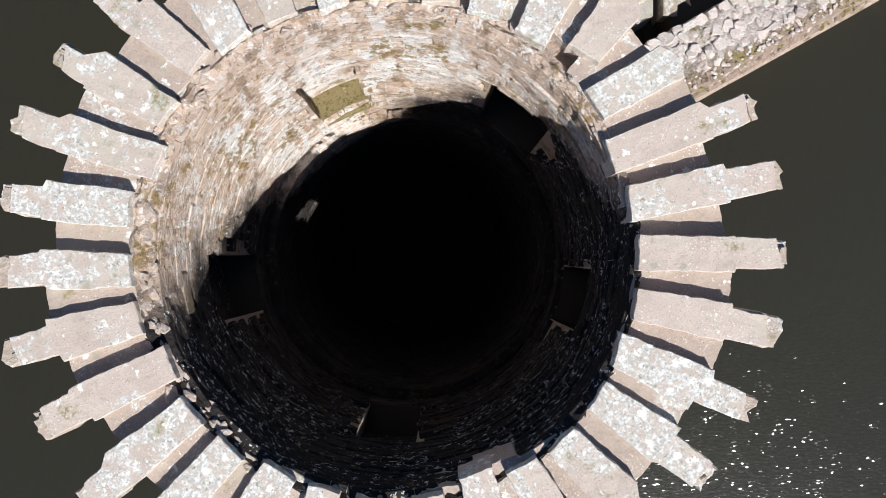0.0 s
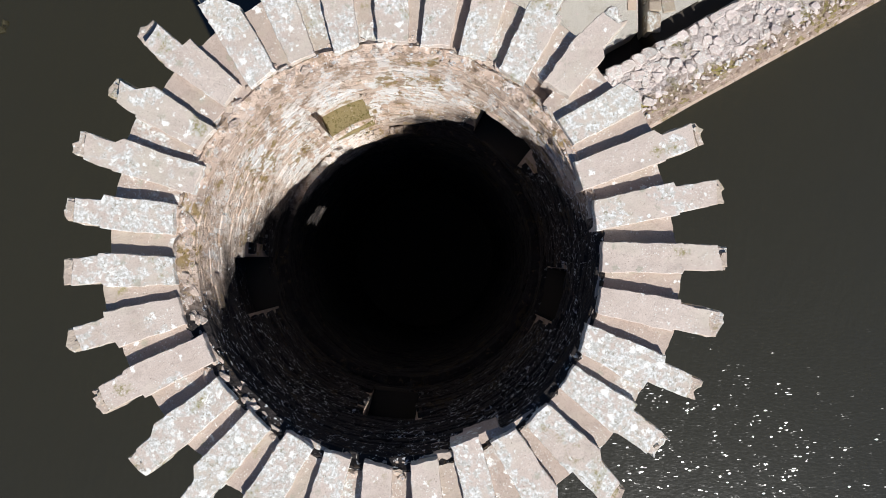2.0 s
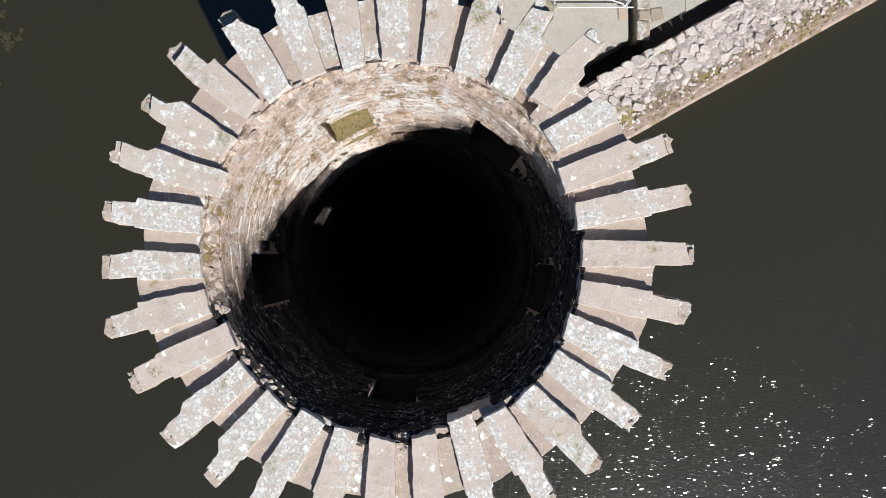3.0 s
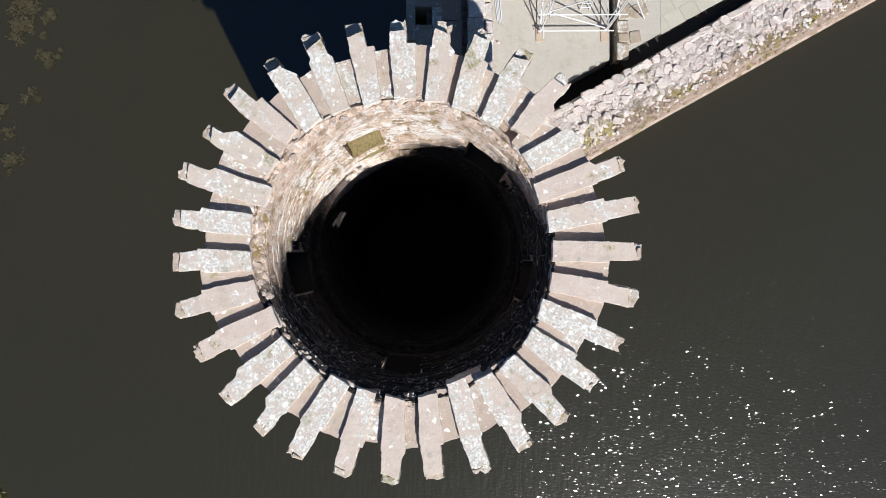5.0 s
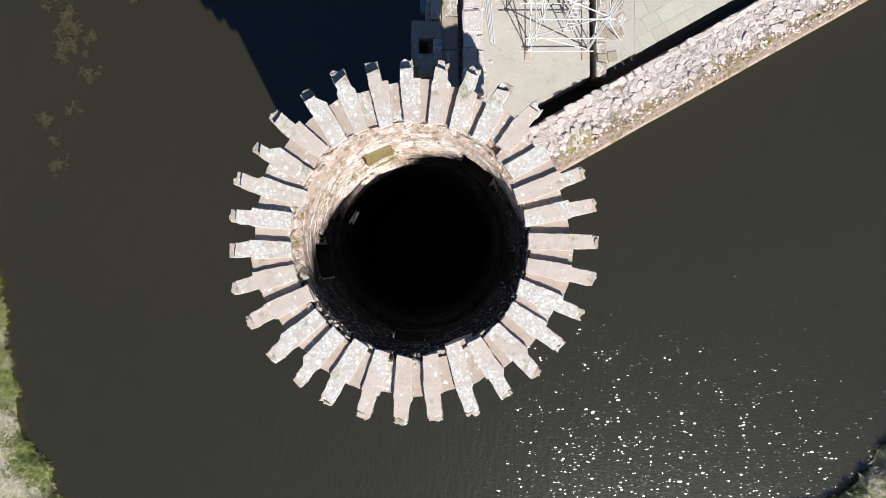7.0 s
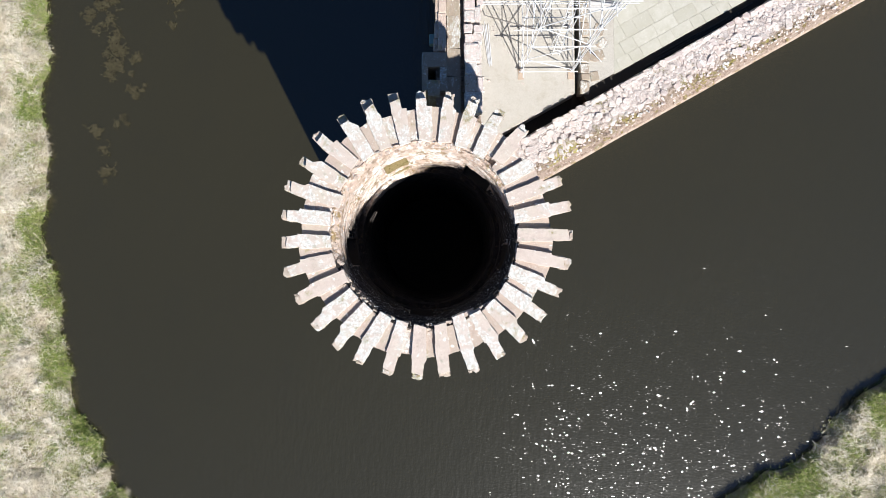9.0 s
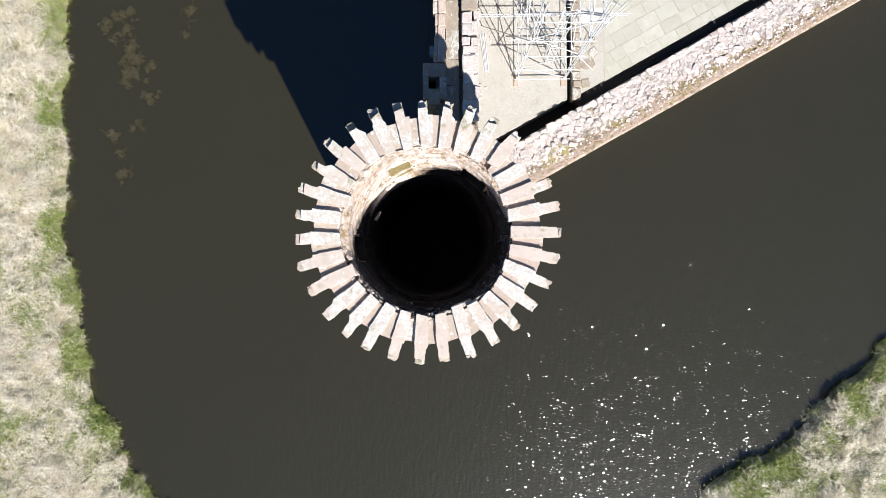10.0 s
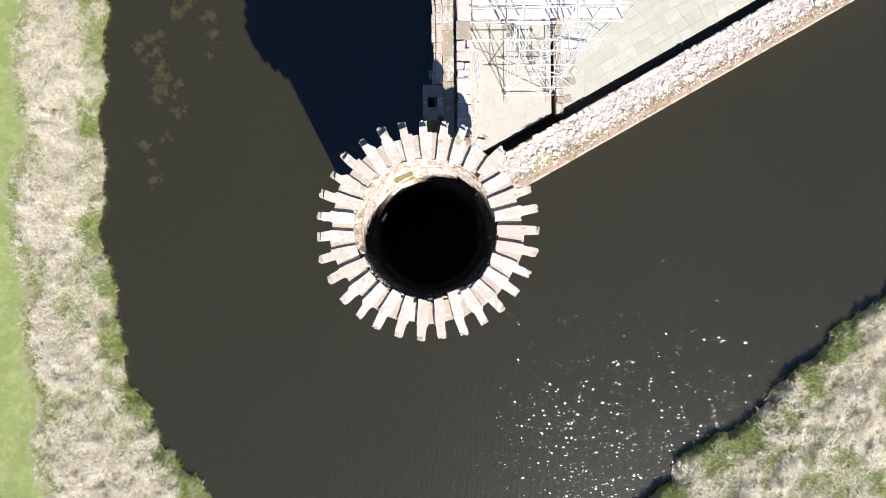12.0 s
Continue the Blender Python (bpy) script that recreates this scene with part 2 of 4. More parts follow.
def cap_material():
    """Pale lime and small stone filling between the rubble of the wall top."""
    k = Mat("wall_cap")
    k.world_co()
    base = k.mix(k.step(k.noise(6, 7, 0.75), 0.35, 0.65), (0.52, 0.435, 0.395), (0.72, 0.655, 0.62))
    base = k.mix(k.step(k.noise(17, 5, 0.7), 0.57, 0.64), base, (0.80, 0.77, 0.74))
    base = k.mix(k.step(k.noise(11, 6, 0.8), 0.66, 0.70), base, (0.12, 0.09, 0.07))
    # brown moss and earth along the moat edge
    across = k.add("ShaderNodeVectorMath", operation="DOT_PRODUCT")
    k.t.links.new(k.co, across.inputs[0])
    across.inputs[1].default_value = (-0.4843, 0.8749, 0.0)
    verge = k.step(k.math("ADD", across.outputs["Value"], k.math("MULTIPLY", k.noise(1.4, 5, 0.7), 1.3)), 1.50, 1.15)
    brown = k.mix(k.step(k.noise(9, 7, 0.8), 0.42, 0.58), (0.17, 0.125, 0.08), (0.40, 0.32, 0.25))
    brown = k.mix(k.step(k.noise(1.5, 5, 0.65), 0.54, 0.62), brown, (0.25, 0.21, 0.06))
    base = k.mix(k.math("MULTIPLY", verge, k.step(k.noise(15, 6, 0.8), 0.66, 0.58)), base, brown)
    # a moss cushion by the tower
    d = k.add("ShaderNodeVectorMath", operation="DISTANCE")
    k.t.links.new(k.co, d.inputs[0])
    d.inputs[1].default_value = (6.6, 3.75, 2.5)
    base = k.mix(k.math("MULTIPLY", k.step(k.math("ADD", d.outputs["Value"], k.noise(3, 4)), 1.7, 1.2), k.step(k.noise(13, 5, 0.7), 0.42, 0.55)), base, (0.36, 0.33, 0.09))
    base = k.mix(k.math("MULTIPLY", k.step(k.noise(0.8, 5, 0.65), 0.58, 0.66), k.step(k.noise(16, 5, 0.7), 0.42, 0.55)), base, (0.20, 0.18, 0.05))
    k.bump(k.noise(9, 7, 0.75), 0.14)
    return k.colour(base)


M_CAP = cap_material()


def water_material():
    """Still, silty moat water under a clear surface of small wind ripples."""
    k = Mat("moat_water", 0.20, 0.95)
    k.world_co()
    silt = k.mix(k.noise(0.09, 3, 0.5), (0.0250, 0.0222, 0.0104), (0.0292, 0.0260, 0.0124))
    silt = k.mix(k.math("MULTIPLY", k.step(k.noise(0.35, 4), 0.5, 0.8), 0.3), silt, (0.0215, 0.0196, 0.0112))
    warp = k.add("ShaderNodeTexNoise")
    k.t.links.new(k.co, warp.inputs["Vector"])
    warp.inputs["Scale"].default_value = 3.0
    sway = k.add("ShaderNodeVectorMath", operation="MULTIPLY_ADD")
    k.t.links.new(warp.outputs["Color"], sway.inputs[0])
    sway.inputs[1].default_value = (0.08, 0.045, 0.0)
    k.t.links.new(k.co, sway.inputs[2])
    mp = k.add("ShaderNodeMapping")
    k.t.links.new(sway.outputs["Vector"], mp.inputs["Vector"])
    mp.inputs["Scale"].default_value = (1.0, 4.2, 1.0)
    mp.inputs["Rotation"].default_value = (0, 0, 0.12)
    facet = k.add("ShaderNodeTexVoronoi")
    k.t.links.new(mp.outputs["Vector"], facet.inputs["Vector"])
    facet.inputs["Scale"].default_value = 9.5
    swell = k.add("ShaderNodeTexNoise")
    k.t.links.new(k.co, swell.inputs["Vector"])
    swell.inputs["Scale"].default_value = 1.6
    swell.inputs["Detail"].default_value = 4.0
    both = k.add("ShaderNodeVectorMath", operation="ADD")
    k.t.links.new(facet.outputs["Color"], both.inputs[0])
    k.t.links.new(swell.outputs["Color"], both.inputs[1])
    level = k.add("ShaderNodeVectorMath", operation="SUBTRACT")
    k.t.links.new(both.outputs["Vector"], level.inputs[0])
    level.inputs[1].default_value = (1.0, 1.0, 1.0)
    tilt = level.outputs["Vector"]
    m = k.add("ShaderNodeVectorMath", operation="MULTIPLY")
    k.t.links.new(tilt, m.inputs[0])
    m.inputs[1].default_value = (0.26, 0.56, 0.0)
    up = k.add("ShaderNodeVectorMath", operation="ADD")
    k.t.links.new(m.outputs["Vector"], up.inputs[0])
    up.inputs[1].default_value = (0, 0, 1)
    n = k.add("ShaderNodeVectorMath", operation="NORMALIZE")
    k.t.links.new(up.outputs["Vector"], n.inputs[0])
    k.bump(k.math("ADD", k.noise(2.2, 3, 0.5, k.stretch((2.2, 0.5, 1.0))), k.math("MULTIPLY", k.noise(5.0, 3, 0.5, k.stretch((1.0, 2.0, 1.0))), 0.4)), 0.018)
    k.b.inputs["Coat Weight"].default_value = 0.35
    k.b.inputs["Coat IOR"].default_value = 1.38
    k.b.inputs["Coat Roughness"].default_value = 0.078
    k.t.links.new(n.outputs["Vector"], k.b.inputs["Coat Normal"])
    return k.colour(silt)


M_WATER = water_material()


def ground_material():
    """Land sheet: pale matted grass by the water, mown lawn farther off."""
    k = Mat("land")
    k.world_co()
    straw = k.mix(k.noise(5, 6, 0.75), (0.20, 0.155, 0.10), (0.60, 0.53, 0.41))
    straw = k.mix(k.math("MULTIPLY", k.step(k.noise(0.9, 4), 0.50, 0.62), 0.8), straw, (0.17, 0.17, 0.06))
    lawn = k.mix(k.noise(0.6, 6, 0.7), (0.22, 0.29, 0.085), (0.30, 0.35, 0.13))
    lawn = k.mix(k.math("MULTIPLY", k.noise(14, 4), 0.6), lawn, (0.24, 0.31, 0.10))
    lawn = k.mix(k.math("MULTIPLY", k.step(k.noise(3.5, 7, 0.8), 0.50, 0.62), 0.55), lawn, (0.36, 0.37, 0.17))
    lawn = k.mix(k.math("MULTIPLY", k.step(k.noise(9, 7, 0.85), 0.62, 0.70), 0.7), lawn, (0.13, 0.18, 0.05))
    lawn = k.mix(k.math("MULTIPLY", k.step(k.noise(0.9, 7, 0.75), 0.46, 0.62), 0.7), lawn, (0.42, 0.44, 0.20))
    lawn = k.mix(k.math("MULTIPLY", k.step(k.noise(2.1, 8, 0.8), 0.56, 0.64), 0.6), lawn, (0.20, 0.27, 0.07))
    a = k.add("ShaderNodeVertexColor")
    a.layer_name = "lawn"
    k.bump(k.noise(25, 5, 0.7), 0.08)
    return k.colour(k.mix(a.outputs["Color"], straw, lawn))


M_LAND = ground_material()


def blade_material(name, stops, spec=0.15, share=0.12, drift=None):
    k = Mat(name, 0.7, spec)
    c = k.ramp(k.island(), stops)
    if drift:
        k.world_co()
        c = k.mix(k.math("MULTIPLY", k.step(k.noise(1.1, 5, 0.7), 0.50, 0.60), 0.75), c, drift)
    k.colour(c)
    through_light = k.add("ShaderNodeBsdfTranslucent")
    k.put(through_light.inputs["Color"], c)
    both = k.add("ShaderNodeMixShader")
    both.inputs["Fac"].default_value = share
    k.t.links.new(k.b.outputs["BSDF"], both.inputs[1])
    k.t.links.new(through_light.outputs["BSDF"], both.inputs[2])
    k.t.links.new(both.outputs["Shader"], k.t.nodes["Material Output"].inputs["Surface"])
    return k.m


M_STRAW = blade_material("dry_reed", [(0.0, (0.30, 0.24, 0.15)), (0.22, (0.68, 0.62, 0.51)), (0.55, (0.93, 0.89, 0.80)), (1.0, (0.60, 0.54, 0.36))], drift=(0.66, 0.58, 0.43))
M_GREEN = blade_material("green_sedge", [(0.0, (0.06, 0.10, 0.02)), (0.25, (0.19, 0.30, 0.05)), (0.55, (0.36, 0.42, 0.12)), (0.82, (0.46, 0.48, 0.19)), (1.0, (0.68, 0.64, 0.40))])


def gravel_material():
    k = Mat("gravel")
    k.world_co()
    base = k.mix(k.noise(1.2, 5, 0.6), (0.52, 0.495, 0.44), (0.62, 0.595, 0.54))
    base = k.mix(k.math("MULTIPLY", k.step(k.noise(38, 5, 0.85), 0.42, 0.62), 0.6), base, (0.36, 0.34, 0.30))
    base = k.mix(k.math("MULTIPLY", k.step(k.noise(9, 6, 0.8), 0.52, 0.68), 0.5), base, (0.36, 0.33, 0.27))
    base = k.mix(k.math("MULTIPLY", k.step(k.noise(1.7, 8, 0.82), 0.53, 0.64), 0.35), base, (0.33, 0.285, 0.20))
    base = k.mix(k.math("MULTIPLY", k.step(k.noise(21, 5, 0.8), 0.66, 0.70), 0.8), base, (0.14, 0.115, 0.08))
    k.bump(k.noise(55, 4, 0.8), 0.03)
    return k.colour(base)


M_GRAVEL = gravel_material()


def flag_material():
    k = Mat("flagstone")
    k.shifted()
    base = k.mix(k.random(), (0.44, 0.43, 0.37), (0.52, 0.51, 0.45))
    base = k.mix(k.math("MULTIPLY", k.step(k.noise(1.6, 7, 0.75), 0.40, 0.66), 0.7), base, (0.40, 0.385, 0.31))
    base = k.mix(k.step(k.noise(9, 5, 0.7), 0.60, 0.70), base, (0.56, 0.55, 0.51))
    k.bump(k.noise(20, 5, 0.7), 0.02)
    return k.colour(base)


M_FLAG = flag_material()


def plain(name, colour, rough=0.6, metal=0.0, vary=0.25):
    k = Mat(name, rough, 0.4)
    k.b.inputs["Metallic"].default_value = metal
    k.bump(k.noise(40, 4), 0.004)
    return k.colour(k.mix(k.math("MULTIPLY", k.noise(6, 5, 0.7), vary * 2), colour, tuple(c * 0.6 for c in colour)))


M_TUBE = plain("galvanised_steel", (0.72, 0.74, 0.76), 0.5, 0.2, 0.12)
M_BOARD = plain("scaffold_board", (0.60, 0.585, 0.56), 0.8)
# dark earth colour that also carries the shade of niche sills and wall foot
M_EARTH_SHADE = plain("earth_and_shade", (0.045, 0.038, 0.03), 0.95)
M_SOLE = plain("sole_timber", (0.50, 0.40, 0.31), 0.8)
M_CABLE = plain("black_cable", (0.03, 0.03, 0.035), 0.5)
M_BLUE = plain("teal_plastic", (0.16, 0.30, 0.32), 0.5)
M_WEED = blade_material("water_weed", [(0.0, (0.030, 0.026, 0.014)), (0.6, (0.058, 0.051, 0.028)), (1.0, (0.10, 0.09, 0.055))], 0.15, 0.0)


# ---- mesh helpers ----
def mesh_of(bm, material, smooth=False):
    me = bpy.data.meshes.new("mesh")
    if smooth:
        for f in bm.faces:
            f.smooth = True
    bm.to_mesh(me)
    bm.free()
    me.materials.append(material)
    return me


def part(name, data, material, parent, label=""):
    """One mesh object under a thing or a part."""
    me = mesh_of(data, material) if isinstance(data, bmesh.types.BMesh) else data
    ob = new(name, me)
    ob.parent = parent
    if label:
        ob["label"] = label
    return ob


def box(bm, x0, y0, z0, x1, y1, z1, m=None):
    vs = [bm.verts.new((x, y, z)) for z in (z0, z1) for x, y in ((x0, y0), (x1, y0), (x1, y1), (x0, y1))]
    if m is not None:
        for v in vs:
            v.co = m @ v.co
    for f in ((3, 2, 1, 0), (4, 5, 6, 7), (0, 1, 5, 4), (1, 2, 6, 5), (2, 3, 7, 6), (3, 0, 4, 7)):
        bm.faces.new([vs[i] for i in f])
    return vs


def chipped_block(rng, sx, sy, sz, chip=0.12):
    """A squared stone with knocked-off corners: a box whose vertices wander, with its upper edges cut."""
    bm = bmesh.new()
    hx, hy = sx / 2, sy / 2
    c = min(sx, sy) * chip
    low = [(-hx, -hy), (hx, -hy), (hx, hy), (-hx, hy)]
    ring = []
    for x, y in low:
        nx, ny = math.copysign(1, x), math.copysign(1, y)
        a, b = (x - nx * c * rng.uniform(0.3, 1.5), y), (x, y - ny * c * rng.uniform(0.3, 1.5))
        ring += [b, a] if nx * ny > 0 else [a, b]
    ring = [(x + rng.uniform(-c, c) * 0.35, y + rng.uniform(-c, c) * 0.35) for x, y in ring]
    ring.sort(key=lambda p: math.atan2(p[1] / sy, p[0] / sx))
    b = [bm.verts.new((x, y, 0)) for x, y in ring]
    m_ = [bm.verts.new((x, y, sz - c * rng.uniform(0.2, 0.9))) for x, y in ring]
    t = [bm.verts.new((x * 0.86, y * 0.86, sz + rng.uniform(-c, c) * 0.25)) for x, y in ring]
    n = len(ring)
    for i in range(n):
        j = (i + 1) % n
        bm.faces.new((b[i], b[j], m_[j], m_[i]))
        bm.faces.new((m_[i], m_[j], t[j], t[i]))
    bm.faces.new(t)
    bm.faces.new(b[::-1])
    return bm


def rubble_mesh(rng, material):
    """An angular rubble stone about one unit across."""
    bm = bmesh.new()
    for _ in range(15):
        v = Vector((rng.gauss(0, 1), rng.gauss(0, 1), rng.gauss(0, 1))).normalized()
        v *= rng.uniform(0.43, 0.55)
        bm.verts.new((v.x, v.y * 0.85, v.z * 0.7))
    out = bmesh.ops.convex_hull(bm, input=bm.verts)
    junk = [g for g in out["geom_interior"] if isinstance(g, bmesh.types.BMVert)]
    if junk:
        bmesh.ops.delete(bm, geom=junk, context="VERTS")
    return mesh_of(bm, material)


def joined(name, meshes, mats, material, parent, label=""):
    """Many small pieces as one mesh of kind stuff."""
    vs, fs, off = [], [], 0
    for me, m in zip(meshes, mats):
        vs += [m @ v.co for v in me.vertices]
        fs += [tuple(i + off for i in p.vertices) for p in me.polygons]
        off += len(me.vertices)
    me = bpy.data.meshes.new(name)
    me.from_pydata([tuple(v) for v in vs], [], fs)
    me.materials.append(material)
    ob = new(name, me)
    ob.parent = parent
    return tagged(ob, label, "", "", "stuff")


def thing(name, label, category, kind="", group="", at=(0, 0, 0)):
    ob = new(name)
    ob.location = at
    ob.empty_display_size = 0.3
    return tagged(ob, label, category, group, kind)


# ---- ground, moat and banks ----
CX, CY = -0.05, -0.28
WATER_Z = 0.0
BANK = [(-14, 70), (-19.0, 30), (-19.9, 18), (-20.3, 14.9), (-20.5, 12.8), (-20.25, 9.6), (-20.35, 4.4), (-20.4, 0.9), (-19.95, -2.6), (-19.2, -6.3), (-18.2, -9.7), (-16.5, -12.7), (-15.0, -14.7), (-13.8, -16.1), (-8, -21.5), (-1, -24.5), (6, -21.5),
        (12.6, -16.0), (16.5, -12.9), (20.0, -10.6), (22.8, -8.0), (25.3, -5.8), (27.7, -3.8), (40, 7.5), (62, 28), (58, 62), (20, 84)]
BX = np.array([p[0] for p in BANK], float)
BY = np.array([p[1] for p in BANK], float)


def bank_distance(x, y):
    """Distance to the moat's outer edge; positive on land."""
    x, y = np.asarray(x, float), np.asarray(y, float)
    best = np.full(x.shape, 1e9)
    inside = np.zeros(x.shape, bool)
    n = len(BX)
    for i in range(n):
        x0, y0, x1, y1 = BX[i], BY[i], BX[(i + 1) % n], BY[(i + 1) % n]
        dx, dy = x1 - x0, y1 - y0
        t = np.clip(((x - x0) * dx + (y - y0) * dy) / (dx * dx + dy * dy), 0, 1)
        best = np.minimum(best, np.hypot(x - x0 - t * dx, y - y0 - t * dy))
        cross = ((y0 > y) != (y1 > y)) & (x < dx * (y - y0) / (dy if abs(dy) > 1e-9 else 1e-9) + x0)
        inside ^= cross
    return np.where(inside, -best, best)


WAVES = [(f * math.cos(a), f * math.sin(a), p, g) for f, a, p, g in ((0.9, 0.4, 0.3, 0.16), (1.37, 2.1, 1.9, 0.14), (2.2, 1.0, 4.0, 0.11), (3.1, 2.6, 0.7, 0.09), (4.7, 0.1, 2.2, 0.07), (6.9, 1.6, 5.1, 0.05), (10.3, 2.9, 3.3, 0.04))]


def wobble(x, y):
    """An irregular waver of the bank's edge."""
    return sum(g * np.sin(a * x + b * y + p + 1.3 * np.sin(0.7 * b * x - 0.6 * a * y)) for a, b, p, g in WAVES)


def land_height(d, x):
    """Ground height by distance from the water's edge; the eastern bank is steeper."""
    lip, run = np.where(x > 0, 0.46, 0.36), np.where(x > 0, 0.4, 0.7)
    return np.where(d < 0, np.maximum(-0.9, d * 0.9), lip * np.clip(d / run, 0, 1) + 0.6 * np.clip((d - 0.35) / 4.0, 0, 1))


def flare(y):
    """The western reed strip broadens to the south."""
    return 2.6 * np.clip((-4.5 - y) / 12.0, 0, 1)


def build_ground():
    xs = np.concatenate([[-3000, -900, -300, -120], np.arange(-60, -28, 4.0), np.arange(-28, 34, 0.4), np.arange(34, 80, 4.0), [120, 300, 900, 3000]])
    ys = np.concatenate([[-3000, -900, -300, -120], np.arange(-60, -24, 4.0), np.arange(-24, 24, 0.4), np.arange(24, 100, 4.0), [140, 300, 900, 3000]])
    gx, gy = np.meshgrid(xs, ys)
    d = bank_distance(gx, gy) + wobble(gx, gy)
    z = land_height(d, gx) + np.where(d > 0.3, 0.06 * np.sin(gx * 1.7 + gy * 0.6) * np.sin(gy * 1.3), 0)
    nx, ny = len(xs), len(ys)
    v = np.stack([gx.ravel(), gy.ravel(), z.ravel()], 1)
    f = [(j * nx + i, j * nx + i + 1, (j + 1) * nx + i + 1, (j + 1) * nx + i) for j in range(ny - 1) for i in range(nx - 1)]
    me = bpy.data.meshes.new("ground")
    me.from_pydata(v.tolist(), [], f)
    attr = me.color_attributes.new("lawn", "FLOAT_COLOR", "POINT")
    edge = np.clip((d.ravel() - 4.5 - 0.3 * np.sin(gy.ravel() * 0.8) - flare(gy.ravel())) / 0.5, 0, 1)
    attr.data.foreach_set("color", np.repeat(edge[:, None], 4, 1).ravel())
    for p in me.polygons:
        p.use_smooth = True
    me.materials.append(M_LAND)
    tagged(new("ground", me), "matted pale grass banks and mown green lawn", "ground", "", "structure")


build_ground()

bm = bmesh.new()
bm.faces.new([bm.verts.new(c) for c in ((-45, -45, WATER_Z), (75, -45, WATER_Z), (75, 95, WATER_Z), (-45, 95, WATER_Z))])
tagged(new("water", mesh_of(bm, M_WATER)), "still silty brown moat water with small ripples", "water", "", "structure")


def blades(name, x, y, z, length, width, lean, material, label, category, rng, droop=0.5, turn=None):
    """A stand of bent grass blades as one mesh."""
    n = len(x)
    a = rng.uniform(0, 2 * np.pi, n) if turn is None else turn
    up = np.cos(lean) * length
    out = np.sin(lean) * length
    dx, dy = np.cos(a), np.sin(a)
    sx, sy = -dy * width / 2, dx * width / 2
    v = np.zeros((n, 5, 3))
    v[:, 0] = np.stack([x - sx, y - sy, z], 1)
    v[:, 1] = np.stack([x + sx, y + sy, z], 1)
    mx, my, mz = x + dx * out * 0.45, y + dy * out * 0.45, z + up * 0.65
    v[:, 2] = np.stack([mx + sx * 0.9, my + sy * 0.9, mz], 1)
    v[:, 3] = np.stack([mx - sx * 0.9, my - sy * 0.9, mz], 1)
    v[:, 4] = np.stack([x + dx * out, y + dy * out, z + up * (1 - 0.35 * droop)], 1)
    base = np.arange(n)[:, None] * 5
    quads = (base + np.array([0, 1, 2, 3])).tolist()
    tris = (base + np.array([3, 2, 4])).tolist()
    me = bpy.data.meshes.new(name)
    me.from_pydata(v.reshape(-1, 3).tolist(), [], quads + tris)
    me.materials.append(material)
    return tagged(new(name, me), label, category, "", "stuff")


def build_banks():
    rng = np.random.default_rng(5)
    n = 2100000
    x, y = rng.uniform(-28, 34, n), rng.uniform(-19, 19, n)
    near = (x < -12) | (y < 0.85 * x - 22)
    x, y = x[near], y[near]
    d = bank_distance(x, y) + wobble(x, y)
    keep = (d > -0.04) & (d < 13)
    x, y, d = x[keep], y[keep], d[keep]
    left = x < 0
    lim = 4.3 + 0.3 * np.sin(y * 0.8) + 0.5 * wobble(x * 0.6, y * 0.6) + flare(y)
    field = (~left) | (d < lim + rng.normal(0, 0.22, len(x)))
    x, y, d, left, lim = x[field], y[field], d[field], left[field], lim[field]
    z = land_height(d, x) - 0.03
    # green where damp: along the water, along the lawn, and in drifts
    pa, pb = wobble(x * 1.1 + 9, y * 1.1) / 0.36, wobble(x * 0.55 - 4, y * 0.55 + 7) / 0.36
    wet = (1.45 - d / np.where(left, 1.0, 1.6)) * (0.72 + 0.8 * pa)
    far = np.where(left, 0.85 - np.abs(lim - d) / 0.5 + 0.3 * pa, 0.0)
    drift = np.where(left, np.clip(pb - 0.4, 0, 1) * 0.6, np.clip(pb, 0, 1) * 0.6)
    green = np.clip(np.maximum(np.maximum(wet, far), drift), 0.04, 0.92)
    g = rng.uniform(0, 1, len(x)) < green
    gx, gy, gz = x[g], y[g], z[g]
    k = len(gx)
    blades("bank_sedge", gx, gy, gz, rng.uniform(0.18, 0.50, k), rng.uniform(0.012, 0.024, k), rng.uniform(0.25, 1.15, k), M_GREEN, "fresh green sedge tufts along the moat bank", "sedge", rng)
    # dead reed lies in swathes
    bare = rng.uniform(0, 1, len(x)) < 0.22 + 0.76 * np.clip(wobble(x * 2.6 + 5, y * 2.6) / 0.34 - 0.25, 0, 1)
    g = g | bare
    xs, ys, zs = x[~g], y[~g], z[~g]
    k = len(xs)
    swathe = 2.2 * wobble(xs * 0.8 + 3, ys * 0.8) / 0.3 + rng.normal(0, 1.3, k)
    lump = np.clip(0.16 * (1 + wobble(xs * 2.6, ys * 2.6) / 0.20), 0, 0.5)
    blades("dry_grass", xs, ys, zs + 0.03 + lump * rng.uniform(0.3, 1, k), rng.uniform(0.13, 0.44, k), rng.uniform(0.011, 0.023, k), np.where(rng.uniform(0, 1, k) < 0.18, rng.uniform(0.5, 1.1, k), rng.uniform(1.15, 1.54, k)), M_STRAW, "flattened pale dry reed grass on the bank", "dry grass", rng, 0.2, swathe)


build_banks()


